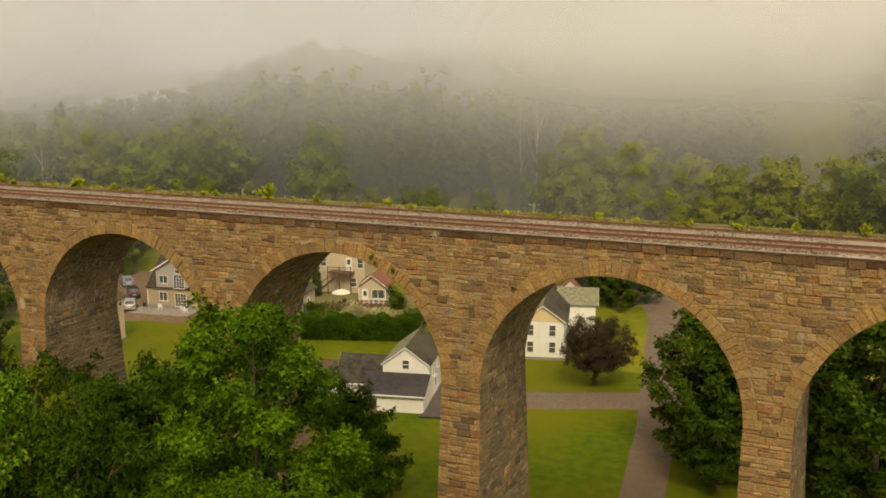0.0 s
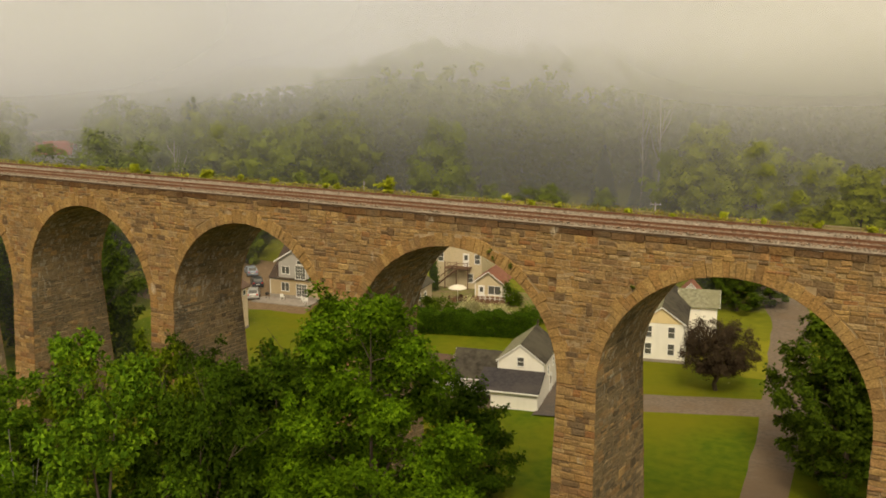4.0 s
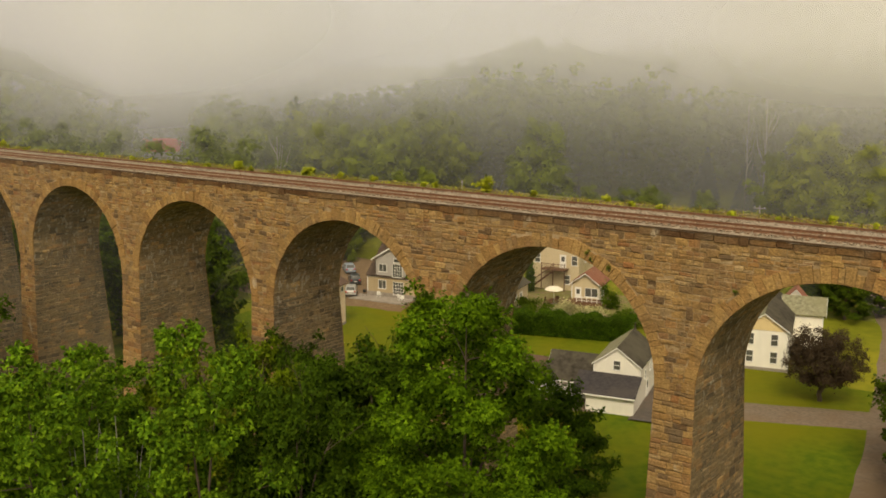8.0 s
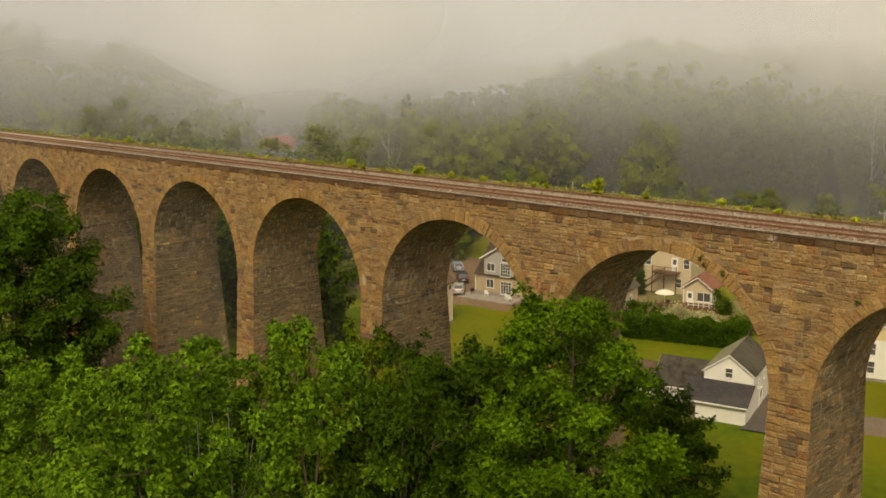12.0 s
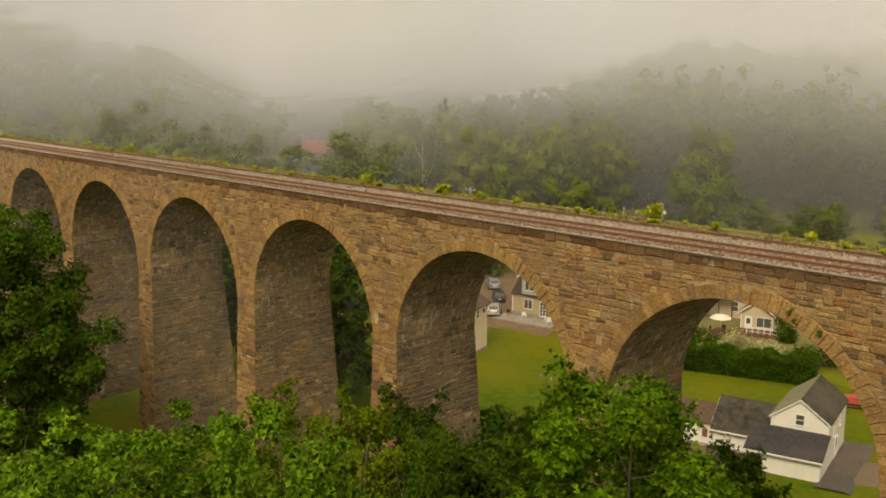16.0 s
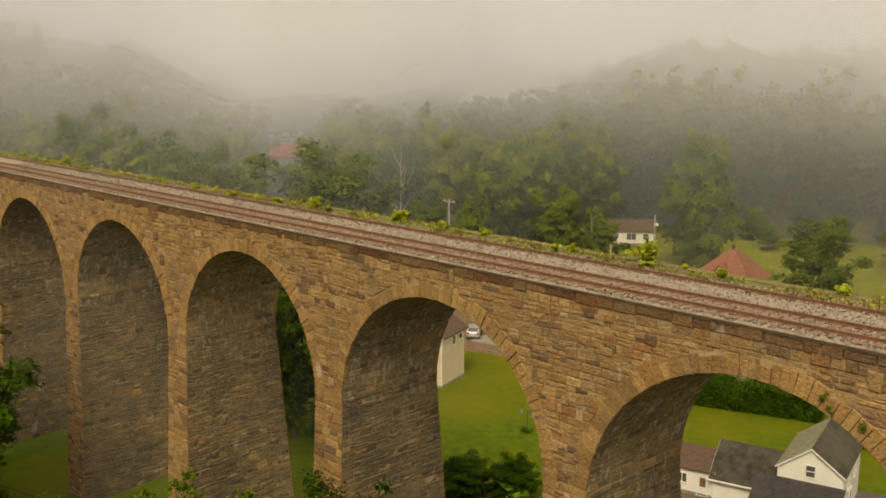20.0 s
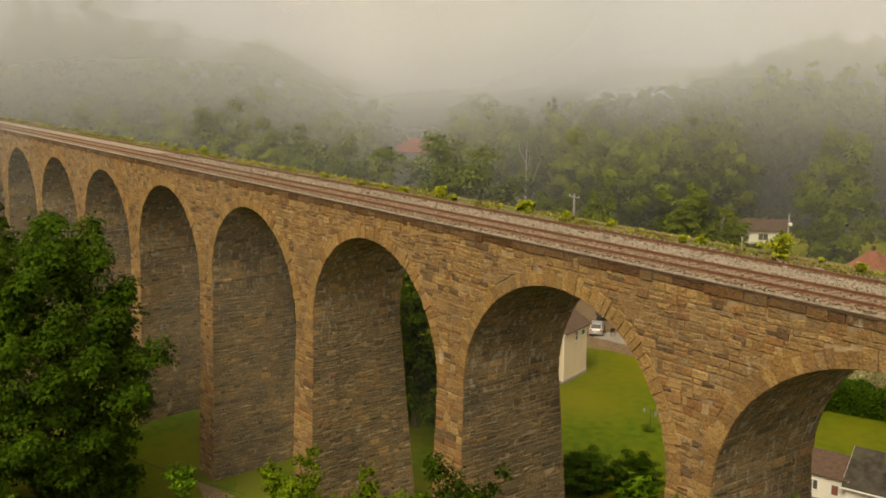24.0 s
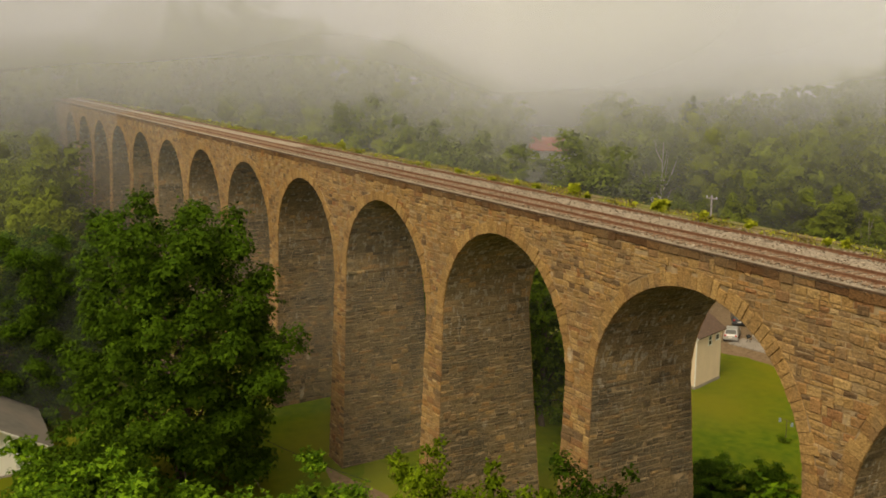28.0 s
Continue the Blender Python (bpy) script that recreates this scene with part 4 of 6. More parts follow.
    if core:
        # the closed foliage inside the leafy rim: one uneven clump for each bough
        ball = CLUMP[core - 1]
        q = c[:, None, None] + ball[None] * (br * rng.uniform(0.42, 0.6, nbough))[:, None, None, None] * np.array([1.0, 1.0, 0.85])
        q = q + 0.2 * br[:, None, None, None] * np.sin(q * 2.9 + q[..., [1, 2, 0]] * 2.1)
        ax = (q - np.array([0, 0, base + 0.42 * (H - base)])) / np.array([R, R, 0.55 * (H - base)])
        ax /= np.linalg.norm(ax, axis=-1, keepdims=True) + 1e-9
        inner = ball[None] * (1 - whole) + ax * whole
        tris = np.concatenate([tris, q.reshape(-1, 3, 3)])
        rounding = np.concatenate([np.repeat(rounding[:, None], 3, axis=1), inner.reshape(-1, 3, 3)])
    return tris, rounding, c, br


def trunk_mesh(rng, H, base, c, R, r0=0.35, limbs=14):
    bm = bmesh.new()
    pts = [Vector((0, 0, -0.4))]
    k = 6
    top = base + (H - base) * 0.55
    for i in range(1, k + 1):
        pts.append(Vector((rng.normal() * 0.25, rng.normal() * 0.25, top * i / k)))
    for i in range(k):
        tube(bm, pts[i], pts[i + 1], r0 * (1 - 0.75 * i / k), r0 * (1 - 0.75 * (i + 1) / k), 9)
    pick = rng.choice(len(c), size=min(limbs, len(c)), replace=False)
    for i in pick:
        e = Vector(c[i])
        f = min(0.95, max(0.25, (e.z - R * 0.5) / top)) if top > 0 else 0.5
        a = pts[0].lerp(pts[-1], f)
        m = a.lerp(e, 0.5) + Vector((0, 0, 0.12 * (e - a).length))
        r = r0 * 0.34 * (1.1 - 0.5 * f)
        tube(bm, a, m, r, r * 0.6, 6)
        tube(bm, m, e, r * 0.6, r * 0.15, 5)
        for _ in range(2):
            t = e + Vector(rng.normal(size=3)) * R * 0.18
            tube(bm, m.lerp(e, 0.5), t, r * 0.3, r * 0.08, 4)
    return bm


def make_tree(seed, H, R, base, nbough, nleaf, size, leaf, label, name="tree", category="tree", bark=None, group="", r0=None, clumps=11, clump=(0.10, 0.17), limbs=16, narrow=0.5, spray=0.12, whole=0.25, loose=0.5, core=0):
    rng = np.random.default_rng(seed)
    v, rounding, c, br = crown_leaves(rng, H, R, base, nbough, nleaf, size, clumps, clump, spray, narrow, whole, loose, core)
    e = empty(name, pose(0, 0, 0), label, category, group)
    part("trunk", trunk_mesh(rng, H, base, c, R, r0 or 0.018 * H, limbs), bark or BARK, e)
    child("crown", quads("crown", v, leaf, rounding), e)
    return e


def put(tree, x, y, turn=0.0, s=1.0, sz=None, z=None):
    m = pose(x, y, ground_z(x, y) if z is None else z, 0, 0, turn) @ Matrix.Diagonal((s, s, sz or s, 1))
    return m


def place(tree, spots):
    """Puts the first at the first spot and copies it to the others. Spots: x, y, turn, scale, height scale."""
    x, y, turn, s, sz = spots[0]
    for x2, y2, t2, s2, sz2 in spots[1:]:
        copy_thing(tree, put(tree, x2, y2, t2, s2, sz2))
    tree.matrix_basis = put(tree, x, y, turn, s, sz)


# near maples between the camera and the arches: height 26.5 m at scale 1
maple = make_tree(14, 26.5, 6.4, 3.0, 96, 190000, 0.088, LEAF_A, "tall broad maple with dense bright green leaves", "maple_tree", group="trees before the viaduct", clumps=13, clump=(0.055, 0.11), spray=0.25, narrow=0.42)
place(maple, [(-12.6, -16.0, 200, 1.08, 1.06)])
maple2 = make_tree(12, 25.5, 5.6, 3.0, 70, 56000, 0.12, LEAF_B, "tall light green tree with loose feathery leaves", "ash_tree", group="trees before the viaduct", clumps=11, clump=(0.055, 0.115), spray=0.5)
place(maple2, [(-21.3, -24.8, 0, 0.85, 1.04), (-23.5, -32.0, 140, 0.9, 1.02), (-33.5, -24.2, 70, 0.95, 0.87), (-36.5, -19.5, 250, 0.85, 0.80), (-30, -30, 200, 0.95, 0.94), (-41, -29, 300, 0.95, 0.85)])
lime = make_tree(15, 25.5, 5.2, 3.0, 60, 46000, 0.12, LEAF_L, "tall lime-green tree with loose upright sprigs", "ash_tree", group="trees before the viaduct", clumps=11, clump=(0.05, 0.11), spray=0.55, narrow=0.6)
place(lime, [(-28.3, -15.4, 35, 0.75, 0.90), (-34.2, -16.0, 310, 0.7, 0.86), (-39.5, -15.0, 120, 0.55, 0.67)])
maple3 = make_tree(13, 24.0, 5.8, 3.0, 74, 60000, 0.12, LEAF_D, "dark green broad tree with dense foliage", "maple_tree", group="trees before the viaduct", clumps=12, clump=(0.06, 0.12), spray=0.3)
place(maple3, [(-25.0, -13.2, 0, 0.65, 0.9), (-20.8, -12.8, 100, 0.9, 0.98), (-18.0, -22.0, 40, 0.7, 1.02), (-31.5, -9.5, 220, 0.72, 0.86)])
# great maples at the foot of the further piers
big = make_tree(27, 26.5, 9.6, 1.5, 110, 100000, 0.17, LEAF_G, "great spreading maple with full green clumps of leaves", "maple_tree", group="maples by the track", clumps=13, clump=(0.075, 0.13), narrow=0.1, spray=0.1)
place(big, [(-81.0, -15.0, 10, 1.0, 1.0), (-110, -22.5, 120, 0.85, 0.76), (-112, -38, 220, 0.9, 0.8)])
low = make_tree(22, 13.0, 5.0, 0.8, 44, 24000, 0.15, LEAF_G, "rounded green young tree", "young_tree", group="young trees", clumps=10, spray=0.25)
place(low, [(-57, -24.0, 0, 0.75, 0.72), (-63, -25.0, 130, 0.9, 1.14), (-60, -30.5, 80, 0.9, 0.89), (-72, -27.0, 10, 0.9, 0.8), (-27.0, 17.0, 200, 0.85, 0.85), (-58.0, 24.0, 30, 0.55, 0.30), (-55.0, 27.5, 90, 0.5, 0.28), (-61.5, 21.5, 190, 0.5, 0.30)])
# trees along the creek, half lost in the mist
creek = make_tree(23, 22.0, 7.0, 2.0, 40, 26000, 0.2, LEAF_V2, "misty light green tree by the creek", "tree", group="creek trees", clumps=10, whole=0.45, loose=0.2)
place(creek, [(-124, -20, 0, 1.0, 1.05), (-138, -31, 70, 1.05, 1.1), (-152, -19, 150, 1.0, 1.1), (-119, -38, 220, 1.0, 1.05), (-168, -30, 20, 1.1, 1.15), (-186, -22, 100, 1.1, 1.2)])

# trees beyond the arches
back = make_tree(31, 17.0, 4.4, 1.6, 40, 19000, 0.165, LEAF_C, "slender dark green tree with feathery leaves", "tree", group="trees behind the viaduct", clumps=9)
place(back, [(-2.2, 38, 0, 1.0, 1.0), (1.2, 33, 60, 0.95, 0.95), (-0.5, 45, 130, 1.0, 0.9), (9, 36, 20, 1.2, 1.2), (14, 30, 90, 1.2, 1.25), (18, 42, 160, 1.3, 1.3), (24, 34, 10, 1.3, 1.3), (6, 50, 220, 1.2, 1.1),
             (-79, 21, 40, 1.1, 1.15), (-88, 24, 80, 1.2, 1.2), (-97, 22, 150, 1.2, 1.2), (-108, 28, 220, 1.25, 1.25), (-118, 22, 300, 1.2, 1.2), (-128, 30, 20, 1.3, 1.3), (-140, 24, 60, 1.3, 1.3), (-155, 28, 90, 1.3, 1.3), (-170, 24, 150, 1.3, 1.3), (-26, 94, 0, 0.8, 0.6), (-30, 99, 60, 0.8, 0.62), (-22.5, 99, 120, 0.8, 0.55), (-34, 104, 60, 0.8, 0.62)])
purple = make_tree(41, 7.9, 4.8, 2.8, 46, 46000, 0.085, LEAF_P, "low spreading tree with dark purple leaves on the lawn", "plum_tree", r0=0.34, clumps=12, narrow=0.1, spray=0.15)
place(purple, [(-17.3, 56.2, 0, 0.84, 1.0)])

# middle distance beyond the viaduct
mid = make_tree(51, 20.0, 6.5, 1.5, 32, 18000, 0.215, LEAF_V, "tall full green tree in the mist beyond the viaduct", "tree", group="valley trees", clumps=9, clump=(0.13, 0.2), narrow=0.2, spray=0.06, whole=0.45, loose=0.2)
mid2 = make_tree(52, 18.0, 6.0, 1.0, 32, 18000, 0.205, LEAF_V2, "bright yellow-green tree in the mist", "tree", group="valley trees", clumps=9, clump=(0.13, 0.2), narrow=0.2, spray=0.06, whole=0.45, loose=0.2)
mid3 = make_tree(53, 22.0, 7.5, 2.0, 34, 20000, 0.215, LEAF_V, "full green tree beyond the tracks", "tree", group="valley trees", clumps=9, clump=(0.13, 0.2), narrow=0.2, spray=0.06, whole=0.45, loose=0.2)
mid4 = make_tree(54, 18.0, 6.2, 1.0, 34, 22000, 0.22, LEAF_M, "broad yellow-green tree in the misty valley", "tree", group="valley trees", clumps=9, clump=(0.13, 0.2), narrow=0.2, spray=0.06, whole=0.45, loose=0.2)
place(mid4, [(-50, 150, 0, 1.4, 1.4), (-38, 144, 50, 1.3, 1.25), (-27, 146, 90, 1.2, 1.1), (-17, 138, 130, 1.1, 1.05), (-8, 140, 170, 1.2, 1.15), (4, 136, 200, 1.3, 1.2)])
place(mid2, [(-126, 92, 10, 0.7, 0.6), (-60, 158, 60, 1.0, 1.0), (-98, 124, 20, 1.25, 1.42), (-108, 97, 250, 1.0, 0.92), (-103.5, 100.5, 10, 0.6, 0.72), (-113, 80, 60, 0.6, 0.9), (-126, 166, 30, 1.1, 1.2), (-118, 174, 80, 1.0, 1.1), (-106, 158, 120, 0.5, 0.4), (-98, 150, 160, 0.4, 0.3), (-82, 172, 200, 0.5, 0.36), (-72, 150, 220, 0.5, 0.4),
             (-212, 109, 30, 0.8, 0.6), (-205, 100, 80, 0.8, 0.6), (-220, 117, 130, 0.7, 0.58)])
place(mid3, [(-112, 49, 0, 1.4, 1.22), (-66, 106, 70, 0.85, 0.70), (12, 128, 120, 1.2, 1.1), (-101, 171, 40, 0.45, 0.4), (-88, 160, 10, 0.4, 0.32)])
place(mid, [(-141, 88, 0, 1.25, 1.2), (-152, 98, 40, 1.2, 1.2), (-128, 99, 90, 0.9, 0.9), (-118, 86, 120, 0.6, 0.55), (-100, 98, 150, 0.65, 0.6), (-121, 77, 200, 0.7, 0.75), (-170, 110, 30, 1.2, 1.2), (-168, 40, 90, 1.2, 1.5), (-180, 50, 150, 1.2, 1.45),
            (-139, 47.0, 40, 1.1, 1.26), (-133, 39, 100, 1.0, 1.2), (-139, 54, 200, 0.75, 1.02), (-151, 43, 250, 1.1, 1.36)])

spruce_rng = np.random.default_rng(61)


def make_spruce():
    e = empty("spruce_tree", pose(0, 0, 0), "grey-green spruce standing above the valley trees", "spruce", "spruces")
    H, R, n = 24.0, 4.2, 9000
    bm = bmesh.new()
    tube(bm, (0, 0, -0.4), (0, 0, H), 0.3, 0.04, 8)
    part("trunk", bm, BARK, e)
    t = spruce_rng.random(n) ** 0.7
    lay = np.floor(t * 18) / 18 + spruce_rng.random(n) * 0.03
    ang = spruce_rng.random(n) * 2 * np.pi
    arm = np.round(ang * 9 / (2 * np.pi)) * 2 * np.pi / 9 + lay * 20
    ang = arm + spruce_rng.normal(size=n) * 0.16
    r = R * (1 - lay) ** 0.9 * (0.25 + 0.8 * spruce_rng.random(n) ** 0.5)
    c = np.stack([r * np.cos(ang), r * np.sin(ang), 1.0 + lay * (H - 1) - r * 0.25], -1)
    nrm = np.stack([np.cos(ang) * 0.4, np.sin(ang) * 0.4, np.ones(n)], -1) + spruce_rng.normal(size=(n, 3)) * 0.5
    child("crown", quads("crown", leaf_quads(c, nrm, spruce_rng.uniform(0.2, 0.45, n), spruce_rng), LEAF_S), e)
    return e


spruce = make_spruce()
place(spruce, [(-86, 181, 0, 1.0, 0.68), (-77, 186, 50, 1.0, 0.62), (-166, 119, 100, 0.95, 1.2), (-171, 122, 10, 0.9, 1.14)])


def bare_tree():
    """A dead birch with pale upright limbs."""
    rng = np.random.default_rng(71)
    e = empty("dead_birch", pose(0, 0, 0), "bare pale birch with dead upright limbs", "birch", "dead birches")
    bm = bmesh.new()
    tube(bm, (0, 0, -0.5), (0.3, 0, 9), 0.3, 0.2, 8)
    tube(bm, (0.3, 0, 9), (0.1, 0.4, 21), 0.2, 0.04, 6)
    for i in range(14):
        z = rng.uniform(6, 18)
        a = rng.uniform(0, 6.28)
        l = rng.uniform(1.5, 4.5)
        m = Vector((0.25 + math.cos(a) * l * 0.5, math.sin(a) * l * 0.5, z + l * 0.7))
        tube(bm, (0.25, 0.1, z), m, 0.09, 0.06, 5)
        tube(bm, m, m + Vector((math.cos(a) * l * 0.25, math.sin(a) * l * 0.25, l * 0.8)), 0.06, 0.015, 4)
    part("trunk", bm, PALE_BARK, e)
    return e


birch = bare_tree()
place(birch, [(-136.0, 84.5, 0, 1.0, 1.05), (-72, 182, 40, 1.0, 1.35), (-77, 184, 90, 0.9, 1.25), (-101, 96.5, 140, 0.6, 0.6), (-30.5, 86, 10, 0.5, 0.2), (-24.2, -27.5, 60, 0.5, 1.0), (-27.5, -27.0, 200, 0.45, 0.93)])


def woods():
    """The far woods on both hills, leaf clump by leaf clump."""
    rng = np.random.default_rng(81)
    spots, cell = [], {}
    for _ in range(60000):
        if len(spots) >= 2600:
            break
        az = rng.uniform(-8, 100)
        r = math.sqrt(rng.uniform(150 ** 2, 428 ** 2))
        x, y = 8 - r * math.sin(radians(az)), -44 + r * math.cos(radians(az))
        edge = 262 - 70 * smooth(30, 46, az)
        # the open valley: a wedge cleared so the camera's last position sees the far roofs
        line = math.degrees(math.atan2(0.5 - x, y + 34))
        if 52.6 < line < 58.5 and y > 14:
            if r < (345 if line < 57.2 else 270):
                continue
        elif az >= 61 or y < 14:
            if r < (178 if y > 14 else 172) or abs(y - 4) < (15 if x > -246 else 6):
                continue
        elif r < edge:
            continue
        # open meadow to the east
        if 0.5 < az < 7.5 and r < 365 or -8 < az < 16 and r < 238:
            continue
        H = rng.uniform(18, 28)
        if x < -225 and abs(y - 4) < 34:
            H *= 0.5
        key = (int(x // 6.5), int(y // 6.5))
        if any((key[0] + a, key[1] + b) in cell for a in (-1, 0, 1) for b in (-1, 0, 1) if a == 0 or b == 0):
            continue
        cell[key] = 1
        spots.append((x, y, H, rng.uniform(6.0, 9.4), r))
    allv = [[], [], []]
    for x, y, H, R, r in spots:
        nl, sz = (2600, 0.29) if r < 235 else (1300, 0.38) if r < 300 else (440, 0.7)
        v, rounding, _, _ = crown_leaves(rng, H, R, H * 0.1, 20 if r < 235 else 16 if r < 300 else 11, nl, sz, 6, (0.16, 0.27), 0.0, rng.uniform(0.05, 0.4), 0.5, 0.0, 2 if r < 235 else 1)
        v = v + np.array([x, y, ground_z(x, y)])
        patch = noise.noise(Vector((x * 0.02, y * 0.02, 9))) + rng.normal() * 0.45
        allv[0 if patch < -0.25 else 1 if patch < 0.15 else 2].append((v, rounding))
    for vs, mat_, lab in zip(allv, (LEAF_W1, LEAF_W, LEAF_W2), ("deep green broadleaf woods on the valley slopes", "misty green broadleaf woods on the valley slopes", "lighter green broadleaf woods on the valley slopes")):
        ob = new("woods", quads("woods", np.concatenate([a for a, _ in vs]), mat_, np.concatenate([b for _, b in vs])))
        tagged(ob, lab, "woods", kind="stuff")


woods()


def shrubs(name, label, spots, material, per, size, blobh=0.8, category="shrub", seed=5):
    """Low shrubs: each one a thing with stems and leaves."""
    rng = np.random.default_rng(seed)
    for x, y, z, r, h in spots:
        e = empty(name, pose(x, y, z), label, category, name + " clumps")
        nb = 12
        c = rng.normal(size=(nb, 3)) * np.array([r * 0.4, r * 0.4, h * 0.22]) + np.array([0, 0, h * 0.55])
        i = rng.integers(0, nb, per)
        p = c[i] + rng.normal(size=(per, 3)) * np.array([r * 0.24, r * 0.24, h * 0.16])
        p[:, 2] = np.clip(p[:, 2], 0.02, None)
        child("leaves", quads("leaves", leaf_quads(p, rng.normal(size=(per, 3)) * 0.55 + np.array([0, -0.2, 1.0]), size * rng.uniform(0.6, 1.3, per), rng), material), e)
        bm = bmesh.new()
        for q in c[:6]:
            tube(bm, (0, 0, -0.05), q, 0.02, 0.008, 4)
        part("stems", bm, BARK, e)


def deck_weeds():
    rng = np.random.default_rng(91)
    n = 44000
    x = rng.uniform(X0, 40, n)
    y = 5.3 + 2.3 * rng.random(n) ** 0.8
    dens = np.array([noise.noise(Vector((a * 0.35, b * 0.6, 0))) for a, b in zip(x, y)])
    keep = dens > -0.1
    x, y = x[keep], y[keep]
    z = TOP + SLOPE * x - 0.05 + rng.random(len(x)) ** 2 * 0.3
    c = np.stack([x, y, z], -1)
    nrm = rng.normal(size=c.shape) * np.array([1, 1, 0.5])
    half = rng.random(len(x)) < 0.74
    for sel, mat_, lab, nm in ((half, DRYGRASS, "dry yellow grass along the far edge of the deck", "dry_grass"), (~half, LEAF_Y, "low green weeds along the far edge of the deck", "weeds")):
        q = leaf_quads(c[sel], nrm[sel], rng.uniform(0.05, 0.13, sel.sum()), rng, 0.2, 0.35)
        tagged(new(nm, quads(nm, q, mat_)), lab, "grass", kind="stuff")
    spots = []
    r2 = random.Random(92)
    for a in range(74):
        xx = 15 - a * 3.1 + r2.uniform(-1.5, 1.5)
        rr = r2.uniform(0.14, 0.34)
        spots.append((xx, r2.uniform(6.0, 7.5), TOP + SLOPE * xx - 0.05, rr, rr * r2.uniform(1.0, 1.9)))
    shrubs("weed_bush", "bright yellow-green weed bush on the deck's edge", spots, LEAF_Y, 130, 0.10)
    shrubs("deck_bush", "leafy green bush rooted in the deck's far edge", [(-28.2, 7.3, TOP - 0.25, 0.6, 1.0), (-47, 7.4, TOP - 0.35, 0.6, 0.75), (-56, 7.4, TOP - 0.4, 0.45, 0.55), (-98, 7.4, TOP - 0.65, 0.4, 0.7), (-109, 7.4, TOP - 0.7, 0.35, 0.5)], LEAF_Y, 420, 0.12, seed=6)


deck_weeds()
shrubs("wall_plant", "small green plant growing from the masonry", [(-15.0, -0.1, 27.7, 0.18, 0.3), (-14.8, -0.1, 27.35, 0.14, 0.3), (-13.5, -0.1, 26.9, 0.16, 0.34), (-5.6, -0.1, 26.6, 0.16, 0.26)], LEAF_V, 90, 0.045, seed=8)


def mist():
    # sheets ringed round the camera's path, added to imitate the mist
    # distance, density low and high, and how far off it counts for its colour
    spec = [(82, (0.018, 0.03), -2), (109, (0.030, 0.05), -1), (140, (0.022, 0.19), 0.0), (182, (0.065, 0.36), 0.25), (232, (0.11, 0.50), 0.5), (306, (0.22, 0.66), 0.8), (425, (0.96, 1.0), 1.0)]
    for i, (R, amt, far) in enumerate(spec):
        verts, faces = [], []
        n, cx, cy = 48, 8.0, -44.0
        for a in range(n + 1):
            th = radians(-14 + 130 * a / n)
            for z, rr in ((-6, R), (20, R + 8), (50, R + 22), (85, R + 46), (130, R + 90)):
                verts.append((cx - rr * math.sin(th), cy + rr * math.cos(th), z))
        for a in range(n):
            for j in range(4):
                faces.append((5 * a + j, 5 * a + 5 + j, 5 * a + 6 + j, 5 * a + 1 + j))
        ob = new("haze_sheet", mesh_from("haze_sheet", verts, faces, mat_mist("mist", amt, 17.0, 49.0, i * 3.1, far), True))
        tagged(ob, "translucent haze sheet that imitates the pale valley mist", "mist", "mist banks", "stuff")


mist()


# ---- houses ----
def prism(bm, pts, y0, y1):
    """A prism with the outline pts in x and z between two depths."""
    a = [bm.verts.new((x, y0, z)) for x, z in pts]
    b = [bm.verts.new((x, y1, z)) for x, z in pts]
    n = len(pts)
    bm.faces.new(a)
    bm.faces.new(b[::-1])
    for i in range(n):
        bm.faces.new((a[i], b[i], b[(i + 1) % n], a[(i + 1) % n]))


def turn_xy(bm, w):
    """Swaps x and y, for roofs whose ridge runs along the front."""
    for v in bm.verts:
        v.co = Vector((v.co.y, v.co.x, v.co.z))
    bmesh.ops.reverse_faces(bm, faces=bm.faces[:])


def opening(parent, kind, w, d, spec):
    """A window or door with frame and pane on one face: f, r, l or b; along, height, width, height, bars."""
    face, u, z, ww, hh, bars = spec
    m = {"f": pose(u, 0, z), "r": pose(w, u, z, 0, 0, 90), "l": pose(0, u + ww, z, 0, 0, -90), "b": pose(u + ww, d, z, 0, 0, 180)}[face]
    t = 0.06
    dims = [(-t, 0, -0.07, 0.02, -t, hh + t), (ww, ww + t, -0.07, 0.02, -t, hh + t), (0, ww, -0.07, 0.02, hh, hh + t), (-t - 0.04, ww + t + 0.04, -0.10, 0.02, -t - 0.05, 0)]
    if bars in (1, 3):
        dims.append((0, ww, -0.05, 0.01, hh * 0.5 - 0.03, hh * 0.5 + 0.03))
    if bars in (2, 3):
        dims.append((ww * 0.5 - 0.035, ww * 0.5 + 0.035, -0.05, 0.01, 0, hh))
    if bars == 4:
        dims += [(ww * i / 4 - 0.025, ww * i / 4 + 0.025, -0.045, 0.01, 0, hh) for i in (1, 2, 3)] + [(0, ww, -0.045, 0.01, hh * i / 4 - 0.02, hh * i / 4 + 0.02) for i in (1, 2, 3)]
    fr = part(kind, boxes(*dims), TRIM, parent)
    fr.matrix_basis = m
    if kind == "door" and bars == 0:
        part("door_leaf", boxes((0, ww, -0.03, 0.01, 0, hh)), TRIM, fr)
        part("pane", boxes((ww * 0.2, ww * 0.8, -0.04, -0.031, hh * 0.5, hh * 0.88)), GLASS, fr)
    else:
        part("pane", boxes((0, ww, -0.025, 0.005, 0, hh)), GLASS, fr)


